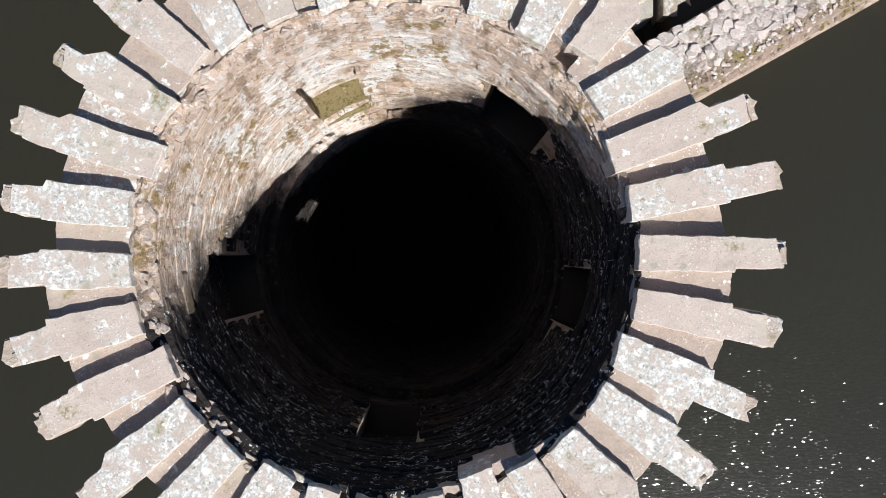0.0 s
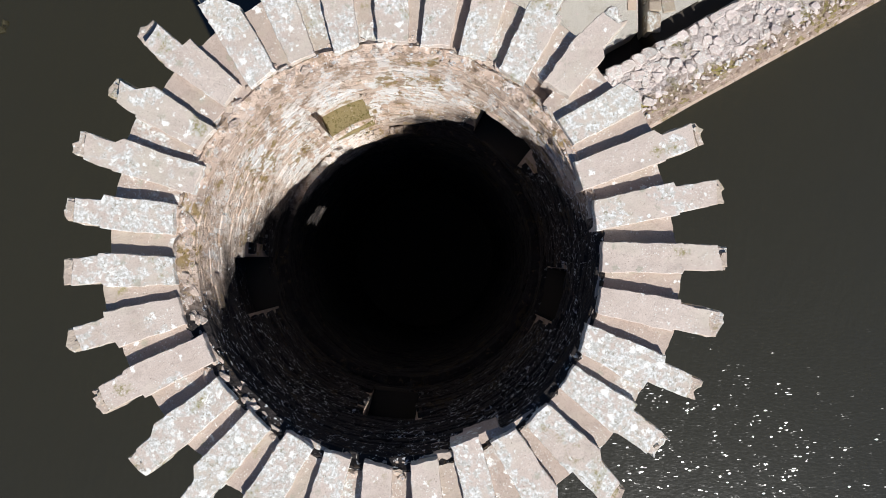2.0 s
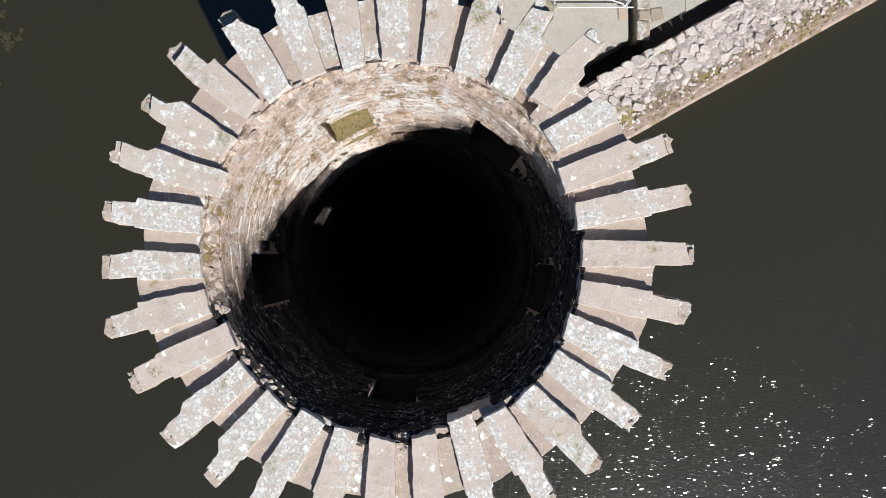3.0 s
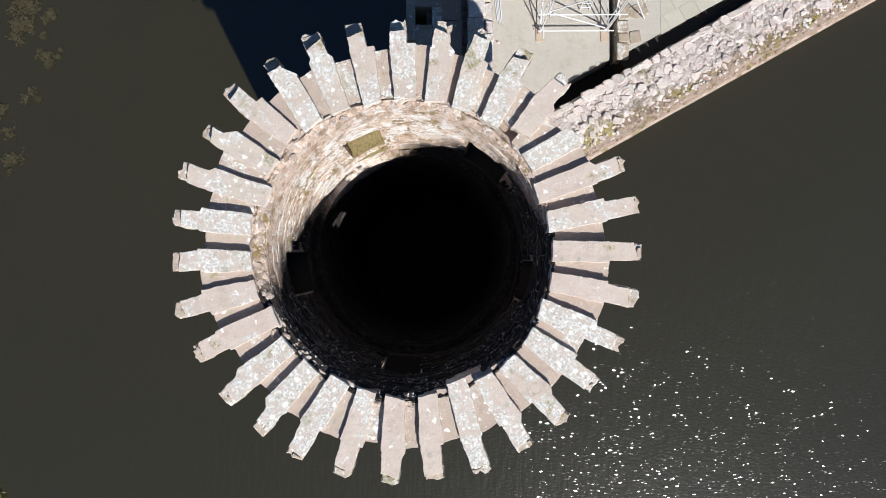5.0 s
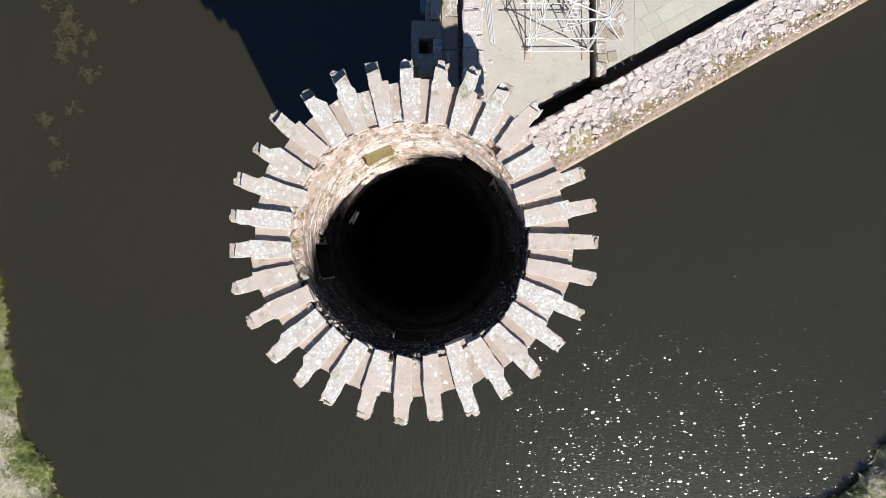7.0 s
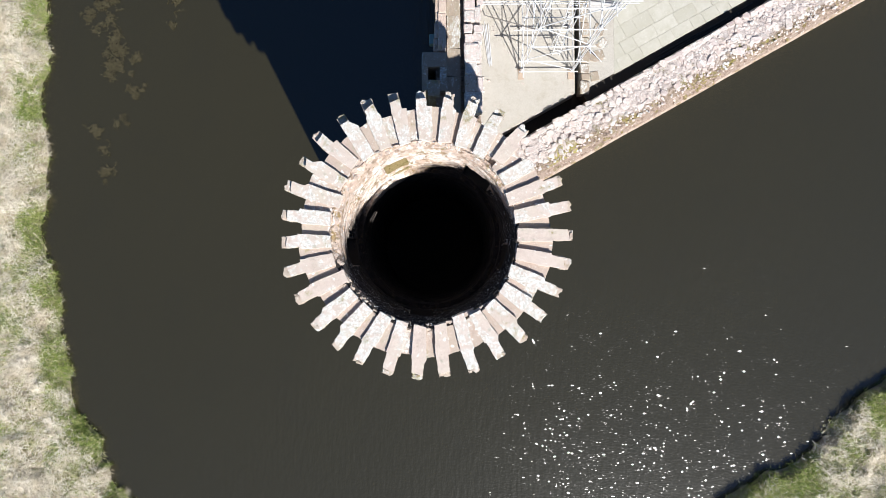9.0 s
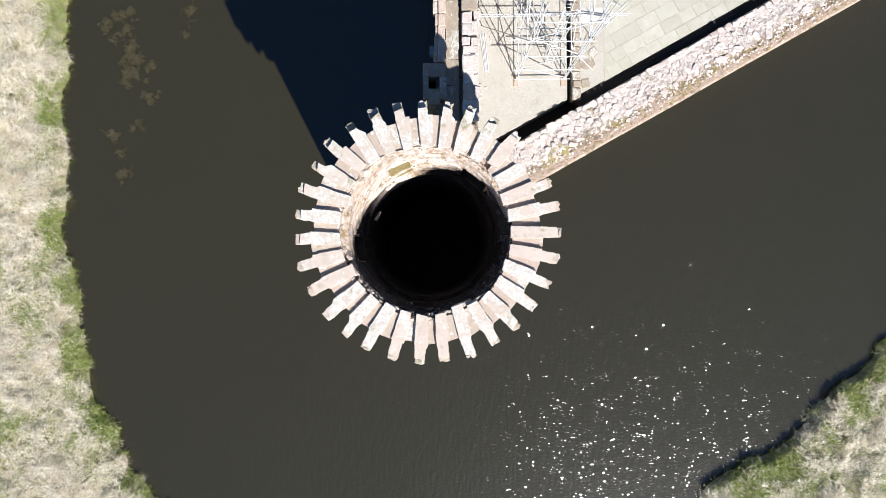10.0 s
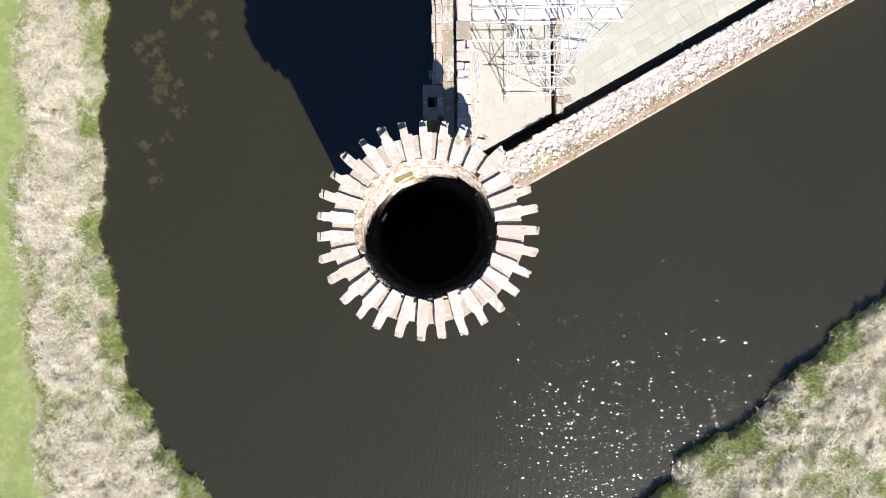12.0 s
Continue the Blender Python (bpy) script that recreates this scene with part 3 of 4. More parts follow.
def build_weed():
    """Floating weed in knotted mats near the western bank."""
    rng = np.random.default_rng(9)
    x, y = [], []
    for cx, cy, r, lobes in ((-17.0, 12.5, 0.62, 9), (-16.0, 14.1, 0.5, 5), (-17.2, 11.3, 0.45, 5), (-16.9, 10.2, 0.75, 12), (-17.0, 9.0, 0.55, 9), (-15.7, 9.6, 0.45, 6), (-15.6, 7.9, 0.5, 7), (-17.65, 5.9, 0.35, 4), (-17.3, 3.6, 0.45, 5), (-14.0, 13.9, 0.4, 6), (-13.5, 12.6, 0.4, 6), (-13.7, 11.6, 0.25, 3), (-16.1, 6.1, 0.5, 3), (-18.2, 11.9, 0.3, 3), (-16.2, 16.8, 1.0, 14), (-17.5, 4.8, 0.25, 3), (-15.1, 14.9, 0.5, 5)):
        for _ in range(lobes):
            hx, hy = rng.normal(0, r * 0.5, 2)
            size = rng.uniform(0.08, 0.30)
            m = int(1500 * size * size * rng.uniform(0.6, 1.3)) + 6
            rad, a = size * np.sqrt(rng.uniform(0, 1, m)), rng.uniform(0, 6.28, m)
            ragged = 1 + 0.35 * np.sin(3 * a + hx * 9) + 0.2 * np.sin(7 * a + hy * 7)
            x.append(cx + hx + rad * ragged * np.cos(a))
            y.append(cy + 1.2 * hy + rad * ragged * np.sin(a))
        # loose strands trail off the mat
        m = 22
        turns = np.cumsum(rng.normal(0, 0.5, m)) + rng.uniform(0, 6.28)
        x.append(cx + np.cumsum(np.cos(turns)) * 0.05 + rng.normal(0, r * 0.3))
        y.append(cy + np.cumsum(np.sin(turns)) * 0.05 + rng.normal(0, r * 0.3))
    x, y = np.concatenate(x), np.concatenate(y)
    n = len(x)
    blades("water_weed", x, y, rng.uniform(0.004, 0.03, n), rng.uniform(0.05, 0.14, n), rng.uniform(0.02, 0.05, n), rng.uniform(1.2, 1.55, n), M_WEED, "brown weed mats floating on the moat", "water weed", rng, 0.0)


build_weed()

# ---- round tower ----
TOP = 14.35
R_IN, R_OUT = 2.57, 3.35
NICHES = [(-95.0, 18.8), (-15.3, 19.8), (50.5, 23.0), (113.6, 19.2), (-169.0, 20.6)]
N_Z0, N_Z1 = 10.5, 12.6
LEDGE_Z = 10.05
tower = thing("round_tower", "roofless round sandstone tower ringed with projecting corbels", "tower", at=(CX, CY, 0))


def polar(r, deg, z):
    return (r * math.cos(radians(deg)), r * math.sin(radians(deg)), z)


def ring_wall(r0, r1, z0, z1, holes, seg=180):
    """A cylindrical wall with thickness; holes: (centre, width) in degrees that run right through it."""
    bm = bmesh.new()
    edge = sorted({(c + s * w / 2) % 360 for c, w in holes for s in (-1, 1)} | {i * 360 / seg for i in range(seg)})

    def open_at(a):
        return any(abs((a - c + 180) % 360 - 180) < w / 2 for c, w in holes)

    n = len(edge)
    ring = [[bm.verts.new(polar(r, a, z)) for a in edge] for r, z in ((r0, z0), (r1, z0), (r1, z1), (r0, z1))]
    solid = [not open_at(((edge[i] + (edge[(i + 1) % n] if i < n - 1 else edge[0] + 360)) / 2) % 360) for i in range(n)]
    for i in range(n):
        j = (i + 1) % n
        if solid[i]:
            for a in range(4):
                b = (a + 1) % 4
                bm.faces.new((ring[a][i], ring[a][j], ring[b][j], ring[b][i]))
            if not solid[i - 1]:
                bm.faces.new([ring[a][i] for a in range(4)])
            if not solid[j]:
                bm.faces.new([ring[a][j] for a in (3, 2, 1, 0)])
    return bm


SLITS = [(c + 1.6, 10.6) for c, w in NICHES]
SLIT_TOP = 12.85
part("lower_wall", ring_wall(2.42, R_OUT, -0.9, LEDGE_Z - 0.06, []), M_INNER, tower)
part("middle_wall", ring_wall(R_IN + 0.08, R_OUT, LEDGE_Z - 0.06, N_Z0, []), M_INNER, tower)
part("window_wall", ring_wall(R_IN + 0.08, 3.1, N_Z0, N_Z1, NICHES), M_MORTAR, tower)
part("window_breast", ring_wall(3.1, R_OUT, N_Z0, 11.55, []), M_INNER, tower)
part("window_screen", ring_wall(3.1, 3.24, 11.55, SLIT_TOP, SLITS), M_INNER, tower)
part("window_screen", ring_wall(3.242, R_OUT, 11.55, SLIT_TOP, SLITS[:3] + SLITS[4:]), M_MORTAR, tower)
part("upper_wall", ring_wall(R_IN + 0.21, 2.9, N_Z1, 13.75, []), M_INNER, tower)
part("upper_wall", ring_wall(2.904, R_OUT, SLIT_TOP, 13.75, []), M_MORTAR, tower)
part("corbel_course", ring_wall(R_IN + 0.24, 3.5, 13.75, TOP - 0.32, []), M_MORTAR, tower)


def sill_material():
    """Flat stone under a skin of yellow-olive moss."""
    k = Mat("mossy_sill_stone")
    k.world_co()
    base = k.mix(k.noise(5, 6, 0.75), (0.22, 0.175, 0.075), (0.38, 0.31, 0.17))
    base = k.mix(k.step(k.noise(11, 7, 0.82), 0.52, 0.58), base, (0.13, 0.115, 0.03))
    base = k.mix(k.step(k.noise(7, 6, 0.8), 0.60, 0.65), base, (0.58, 0.49, 0.38))
    k.bump(k.noise(18, 7, 0.8), 0.05)
    return k.colour(base)


M_SILL = sill_material()
sill_rng = random.Random(77)
for c, w in NICHES:
    hw = 2.62 * math.sin(radians(w / 2))
    # sills of the unlit niches get their shade as a near-black colour
    sill = part("niche_sill", chipped_block(sill_rng, 0.62, 2 * hw + 0.10, 0.10, 0.06), M_SILL if c == 113.6 else M_EARTH_SHADE, tower, "mossy stone sill of a wall niche" if c == 113.6 else "wall niche sill coloured near black for shade")
    sill.matrix_basis = pose(*polar(2.86, c, N_Z0 - 0.09), 0, 0, c)
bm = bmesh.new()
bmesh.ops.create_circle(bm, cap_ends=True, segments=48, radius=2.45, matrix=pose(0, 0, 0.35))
part("tower_floor", bm, M_EARTH_SHADE, tower, "dark floor at the foot of the shaft")


def shaft_radius(deg, z):
    """Inner radius of the shaft; its top widens a little on the sunny side of the ring."""
    return R_IN + 0.11 * max(0.0, math.cos(radians(deg + 45))) * min(1.0, max(0.0, (z - 12.5) / 1.0))


def slab_outline(rng, pts, step=0.055, jag=0.010):
    """Points along a closed outline, a little ragged."""
    out = []
    for (x0, y0), (x1, y1) in zip(pts, pts[1:] + pts[:1]):
        n = max(1, int(math.hypot(x1 - x0, y1 - y0) / step))
        drift = 0.0
        for i in range(n):
            f = i / n
            drift = 0.7 * drift + rng.uniform(-jag, jag)
            nx, ny = (y1 - y0), -(x1 - x0)
            s = math.hypot(nx, ny) or 1
            w = drift if 0 < i else rng.uniform(-jag, jag)
            out.append((x0 + f * (x1 - x0) + w * nx / s, y0 + f * (y1 - y0) + w * ny / s))
    return out


def slab(rng, pts, z0, z1, jag=0.010, worn=0.02):
    """A ragged stone slab: outline, worn arris, slightly uneven top."""
    ring = slab_outline(rng, pts, 0.055, jag)
    bm = bmesh.new()
    cx, cy = sum(p[0] for p in ring) / len(ring), sum(p[1] for p in ring) / len(ring)
    lo = [bm.verts.new((x, y, z0)) for x, y in ring]
    mid = [bm.verts.new((x, y, z1 - worn * rng.uniform(0.5, 1.8))) for x, y in ring]
    hi = []
    for i, (x, y) in enumerate(ring):
        (xa, ya), (xb, yb) = ring[i - 1], ring[(i + 1) % len(ring)]
        tx, ty = xb - xa, yb - ya
        s = math.hypot(tx, ty) or 1
        k = worn * rng.uniform(0.5, 1.3)
        hi.append(bm.verts.new((x - k * ty / s, y + k * tx / s, z1 + rng.uniform(-0.001, 0.001))))
    n = len(ring)
    for i in range(n):
        j = (i + 1) % n
        bm.faces.new((lo[i], lo[j], mid[j], mid[i]))
        bm.faces.new((mid[i], mid[j], hi[j], hi[i]))
    f = bm.faces.new(hi)
    bm.faces.new(lo[::-1])
    bmesh.ops.triangulate(bm, faces=[f])
    return bm


# bearing of each corbel's tip, how far its inner end is skewed from that, and the tip's reach
TIP_AT = [91.7, 103.0, 114.1, 126.1, 137.8, 149.4, 160.7, 172.3, -176.6, -164.7, -153.1, -140.1, -128.8, -118.1, -105.8, -93.9, -82.8, -71.0, -59.1, -47.8, -36.2, -24.5, -12.8, -1.2, 10.3, 21.0, 33.0, 46.5, 58.1, 69.6, 79.9]
SKEW = [-2.0, -0.5, 0.6, 0.5, -2.3, -0.8, -1.1, -1.0, 1.4, 0.1, 0.6, -0.4, 0.3, 2.0, 0.7, 0.0, 1.5, 2.0, 0.2, -0.6, 0.6, 0.2, -0.4, -0.3, -0.3, 1.0, 1.5, -1.9, -2.4, -2.0, -1.8]
REACH = [4.26, 4.32, 4.40, 4.36, 4.44, 4.31, 4.40, 4.29, 4.29, 4.34, 4.34, 4.35, 4.34, 4.34, 4.31, 4.32, 4.27, 4.33, 4.30, 4.32, 4.33, 4.37, 4.36, 4.35, 4.36, 4.34, 3.85, 4.33, 4.29, 4.30, 4.28]
INNER = [2.72, 2.70, 2.77, 2.78, 2.88, 2.79, 2.67, 2.84, 2.82, 2.79, 2.67, 2.71, 2.72, 2.67, 2.67, 2.72, 2.68, 2.61, 2.70, 2.77, 2.76, 2.70, 2.71, 2.70, 2.64, 2.61, 2.72, 2.98, 2.73, 2.76, 2.74]
# half the tip's width, and where its shoulders stand: how far out and how far to either side
HALF = [0.150, 0.158, 0.172, 0.145, 0.165, 0.140, 0.172, 0.162, 0.178, 0.166, 0.172, 0.176, 0.150, 0.172, 0.170, 0.170, 0.176, 0.172, 0.164, 0.170, 0.175, 0.145, 0.168, 0.165, 0.161, 0.158, 0.16, 0.165, 0.163, 0.158, 0.155]
OUT_HIGH = [3.71, 3.72, 3.81, 3.80, 3.80, 3.74, 3.75, 3.75, 3.70, 3.70, 3.66, 3.73, 3.71, 3.64, 3.71, 3.73, 3.62, 3.66, 3.68, 3.66, 3.70, 3.74, 3.74, 3.72, 3.73, 3.72, 3.7, 3.72, 3.70, 3.70, 3.70]
OUT_LOW = [3.74, 3.73, 3.76, 3.75, 3.79, 3.74, 3.76, 3.76, 3.76, 3.78, 3.76, 3.74, 3.70, 3.66, 3.67, 3.70, 3.56, 3.65, 3.68, 3.62, 3.66, 3.64, 3.72, 3.72, 3.73, 3.72, 3.7, 3.72, 3.70, 3.70, 3.70]
WIDE_HIGH = [0.165, 0.175, 0.22, 0.165, 0.18, 0.18, 0.19, 0.19, 0.22, 0.25, 0.22, 0.19, 0.19, 0.25, 0.24, 0.25, 0.25, 0.22, 0.26, 0.27, 0.27, 0.23, 0.22, 0.19, 0.23, 0.25, 0.22, 0.19, 0.19, 0.19, 0.18]
WIDE_LOW = [0.32, 0.30, 0.23, 0.29, 0.30, 0.29, 0.25, 0.25, 0.22, 0.25, 0.21, 0.27, 0.27, 0.22, 0.20, 0.20, 0.19, 0.19, 0.20, 0.23, 0.21, 0.27, 0.21, 0.21, 0.20, 0.18, 0.22, 0.27, 0.28, 0.27, 0.28]
# how far the worn tip lies below the slab
DROP = [0.21, 0.22, 0.24, 0.22, 0.16, 0.17, 0.12, 0.10, 0.08, 0.07, 0.12, 0.09, 0.14, 0.07, 0.09, 0.06, 0.10, 0.05, 0.07, 0.06, 0.09, 0.12, 0.08, 0.09, 0.06, 0.10, 0.1, 0.10, 0.13, 0.16, 0.20]

BARE = (10, 14, 15, 16, 17, 18, 22, 23, 24, 25, 27, 29)


def build_corbels():
    rng = random.Random(11)
    n = len(TIP_AT)
    for i in range(n):
        ang, skew, u2, u0 = TIP_AT[i], SKEW[i], REACH[i], INNER[i]
        turn = pose(0, 0, 0, 0, 0, ang)
        v0 = u0 * math.sin(radians(skew))
        u1 = 3.69 + rng.uniform(-0.05, 0.06)
        hi, lo, b = WIDE_HIGH[i], WIDE_LOW[i], HALF[i]
        v1 = (hi - lo) / 2
        ue = u2 - 0.9 * DROP[i] - rng.uniform(0.04, 0.12)
        a0 = rng.uniform(0.170, 0.205)
        dz = rng.uniform(-0.025, 0.025)
        broken = i == 26
        if broken:
            pts = [(u0, v0 - a0), (u1 + 0.05, v1 - lo), (u1 + 0.14, v1), (u1 + 0.02, v1 + hi), (u0, v0 + a0)]
        else:
            s0 = rng.uniform(-0.006, 0.006)
            cut = rng.uniform(-0.05, 0.05)
            low, high = OUT_LOW[i], OUT_HIGH[i]
            pts = [(u0 + rng.uniform(-0.04, 0.04), v0 - a0), (low, -lo), (low + rng.uniform(0, 0.03), s0 - b - 0.006), (ue + cut, 0.004 - b), (ue - cut, b - 0.004), (high + rng.uniform(0, 0.03), s0 + b + 0.006), (high, hi), (u0 + rng.uniform(-0.05, 0.05), v0 + a0)]
        body = part("corbel", slab(rng, pts, TOP - 0.42, TOP + dz, 0.0075, 0.009), M_CLEAN if i in BARE else M_SLAB, tower)
        body.matrix_basis = turn
        if not broken:
            j = [rng.uniform(-0.03, 0.03) for _ in range(6)]
            end = [(3.3, 0.012 - b), (u2 + j[0] - 0.01, 0.01 - b), (u2 - 0.03 + j[1], -0.06 + j[2]), (u2 + 0.02 + j[4], 0.05 + j[5]), (u2 + j[3] - 0.01, b - 0.01), (3.3, b - 0.012)]
            level = TOP - DROP[i] - rng.uniform(0.0, 0.03)
            part("corbel_end", slab(rng, end, TOP - 0.72, level, 0.019, 0.02), M_TIP, body, "worn projecting corbel end")
            # flaking beds of stone left on the worn end
            for _ in range(rng.randrange(2, 5)):
                f0, f1 = sorted((rng.uniform(ue - 0.02, u2 - 0.03), rng.uniform(ue + 0.02, u2 - 0.01)))
                c0, c1 = sorted((rng.uniform(-b, b * 0.6), rng.uniform(-b * 0.5, b - 0.01)))
                if f1 - f0 < 0.04 or c1 - c0 < 0.04:
                    continue
                ring = [(f0, c0), (f1, c0 + rng.uniform(-0.02, 0.02)), (f1 + rng.uniform(-0.03, 0.02), c1), (f0 + rng.uniform(-0.02, 0.02), c1)]
                part("flake", slab(rng, ring, level - 0.03, level + rng.uniform(0.012, 0.04), 0.012, 0.006), M_TIP, body)
        # sunken stone between this corbel and the next
        k = (i + 1) % n
        here, there = ang + skew, TIP_AT[k] + SKEW[k]
        in_gap = (there - here) % 360
        out_gap = (TIP_AT[k] - ang) % 360
        lean, next_lean = math.degrees(v1 / 3.7), math.degrees((WIDE_HIGH[k] - WIDE_LOW[k]) / 7.4)
        mid_in, mid_out = here + in_gap / 2, ang + lean + ((TIP_AT[k] + next_lean - ang - lean) % 360) / 2
        w0, w1 = 2.72 * math.sin(radians(in_gap / 2)), 3.6 * math.sin(radians(out_gap / 2))
        r1 = u1 + rng.uniform(-0.04, 0.05)
        o0 = u0 * math.sin(radians(((mid_in - mid_out + 180) % 360) - 180))
        pts = [(u0 - 0.03, o0 - w0), (r1, -w1), (r1 + rng.uniform(-0.05, 0.03), w1), (u0 + 0.02, o0 + w0)]
        sunk = part("recess_slab", slab(rng, pts, TOP - 0.60, TOP - rng.uniform(0.105, 0.145), 0.009, 0.008), M_RECESS, tower)
        sunk.matrix_basis = pose(0, 0, 0, 0, 0, mid_out)


build_corbels()


def build_lining():
    """Courses of stones round the inner face, left out at the niches, over a broken ledge below them."""
    rng = random.Random(3)
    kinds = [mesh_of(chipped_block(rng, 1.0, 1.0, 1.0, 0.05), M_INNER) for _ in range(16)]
    z = TOP - 0.14
    rest_m, rest_t, made = [], [], 0
    while z > 1.0:
        h = min(rng.choice((rng.uniform(0.06, 0.12), rng.uniform(0.10, 0.24))), max(0.06, z - LEDGE_Z) if z > LEDGE_Z + 0.02 else 1.0)
        z -= h
        upper = z > LEDGE_Z - 0.03
        a = rng.uniform(0, 10)
        stop = a + 360
        while a < stop - 0.8:
            w = rng.uniform(0.10, 0.26) if rng.random() < 0.4 else rng.uniform(0.2, 0.62)
            r = R_IN if upper else 2.39
            da = min(math.degrees(w / r), stop - a)
            w = radians(da) * r
            mid = a + da / 2
            hit = any(abs((mid - c + 180) % 360 - 180) < q / 2 + da / 2 - 0.6 for c, q in NICHES) and z < N_Z1 - 0.03 and z + h > N_Z0 + 0.03
            if not hit:
                swell = 0.035 * noise.noise((math.cos(radians(mid)) * 3.0, math.sin(radians(mid)) * 3.0, z * 1.4))
                sink = swell + rng.uniform(-0.010, 0.012) + (rng.uniform(0.01, 0.05) if rng.random() < 0.05 else 0)
                # the ledge under the niches has lost some of its stones
                if not upper and z > LEDGE_Z - 0.75 and noise.noise((mid * 0.13, z * 1.5, 4.0)) > 0.12:
                    sink += 0.10
                m = pose(0, 0, 0, 0, 0, mid) @ pose((shaft_radius(mid, z) if upper else r) + sink + 0.07, 0, z + h / 2, 0, -90, rng.uniform(-1.5, 1.5)) @ Matrix.Diagonal((h + 0.004, w + 0.002, 0.10, 1)) @ pose(0, 0, -0.3, 0, 0, 90 * rng.randrange(4))
                me = rng.choice(kinds)
                if made < 300:
                    s = part("stone", me, None, tower)
                    s.matrix_basis = m
                    made += 1
                else:
                    rest_m.append(me)
                    rest_t.append(m)
            a += da
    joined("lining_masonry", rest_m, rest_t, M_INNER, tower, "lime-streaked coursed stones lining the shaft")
    ledge = [rubble_mesh(rng, M_INNER) for _ in range(6)]
    for i in range(110):
        a = i * 360 / 110 + rng.uniform(-1, 1)
        k = rng.uniform(0.10, 0.24)
        st = part("ledge_stone", rng.choice(ledge), None, tower)
        st.matrix_basis = pose(*polar(2.52 + rng.uniform(-0.03, 0.03), a, LEDGE_Z - 0.02), rng.uniform(-10, 10), rng.uniform(-10, 10), a + rng.uniform(-20, 20)) @ Matrix.Diagonal((k * 0.8, k * 1.3, k * 0.4, 1))


def build_rim():
    """Small broken stones and mortar between the corbel ends and the inner face."""
    rng = random.Random(21)
    bm = bmesh.new()
    seg = 220
    prof = [(-0.05, TOP - 0.50), (0.0, TOP - 0.24), (0.4, TOP - 0.14), (0.9, TOP - 0.085), (1.3, TOP - 0.15), (2.0, TOP - 0.20), (2.2, TOP - 0.50)]
    rows = []
    for i in range(seg):
        a = 360 * i / seg
        r0 = shaft_radius(a, TOP) + 0.03 * noise.noise((math.cos(radians(a)) * 6, math.sin(radians(a)) * 6, 1.0))
        wide = 0.17 - 0.07 * math.cos(radians(a))
        rows.append([bm.verts.new(polar(r0 + f * wide + 0.025 * noise.noise((a * 0.4, f * 9, 3)), a, z + 0.05 * noise.noise((a * 0.5, f * 7, 0)))) for f, z in prof])
    for i in range(seg):
        j = (i + 1) % seg
        for k in range(len(prof) - 1):
            bm.faces.new((rows[i][k], rows[i][k + 1], rows[j][k + 1], rows[j][k]))
    part("rim_mortar", bm, M_INNER, tower, "crumbling mossy mortar inside the corbel ring")
    kinds = [rubble_mesh(rng, M_RIM) for _ in range(10)]
    for i in range(290):
        a = rng.choice((rng.uniform(0, 360), rng.uniform(60, 250)))
        wide = 0.20 - 0.08 * math.cos(radians(a))
        k = rng.uniform(0.06, 0.12) + 0.5 * wide * rng.random()
        st = part("rim_stone", rng.choice(kinds), None, tower)
        st.matrix_basis = pose(*polar(shaft_radius(a, TOP) + 0.06 + wide * rng.random(), a, TOP - rng.uniform(0.10, 0.18)), rng.uniform(-12, 12), rng.uniform(-12, 12), a + rng.uniform(-25, 25)) @ Matrix.Diagonal((k * 0.8, k * 1.4, k * 0.55, 1))


build_rim()
build_lining()

# ---- castle island: gravel yard and raised flagged terrace ----
GRAVEL_Z, TERRACE_Z, WALL_Z, CURTAIN_Z = 2.05, 2.22, 2.75, 9.4
DIR = Vector((0.8749, 0.4843, 0)).normalized()
NRM = Vector((-DIR.y, DIR.x, 0))
WALL_OUT, WALL_IN = -0.12, 2.13


def along(s, q, z):
    """A point s metres along the low wall and q metres across it."""
    p = DIR * s + NRM * q
    return Vector((p.x, p.y, z))


def yard_block(name, foot, z, label, material):
    bm = bmesh.new()
    top = [bm.verts.new((x, y, z)) for x, y in foot]
    low = [bm.verts.new((x, y, -0.9)) for x, y in foot]
    bm.faces.new(top)
    for i in range(len(foot)):
        j = (i + 1) % len(foot)
        bm.faces.new((low[i], low[j], top[j], top[i]))
    tagged(new(name, mesh_of(bm, material)), label, "ground", "", "structure")


yard_block("courtyard_ground", [(1.6, 4.14), (7.02, 7.10), (7.02, 70), (1.6, 70)], GRAVEL_Z, "pale worn gravel courtyard floor", M_GRAVEL)
yard_block("drain_bed", [(7.024, 6.4), (7.25, 6.4), (7.25, 70), (7.024, 70)], 1.2, "dark earth bed of a narrow open drain", M_EARTH_SHADE)


# near-black strips cut to the wall's shadow width, painting its shade darker
FOOT = [along(s, q, 0) for s, q in ((2.6, 1.9), (9.86, 1.9), (9.86, 2.83), (2.6, 2.83))]
yard_block("wall_gutter", [(p.x, p.y) for p in FOOT], 1.15, "near-black gutter that deepens the low wall's shadow", M_EARTH_SHADE)
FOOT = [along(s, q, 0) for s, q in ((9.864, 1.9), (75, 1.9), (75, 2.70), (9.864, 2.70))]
yard_block("wall_border", [(p.x, p.y) for p in FOOT], TERRACE_Z - 0.03, "near-black strip that deepens the wall's shadow beside the flags", M_EARTH_SHADE)


def clipped(ring, x0):
    """The part of a polygon to the right of x = x0."""
    out = []
    for (ax, ay), (bx, by) in zip(ring, ring[1:] + ring[:1]):
        if ax >= x0:
            out.append((ax, ay))
        if (ax - x0) * (bx - x0) < 0:
            out.append((x0, ay + (by - ay) * (x0 - ax) / (bx - ax)))
    return out if len(out) > 2 else None


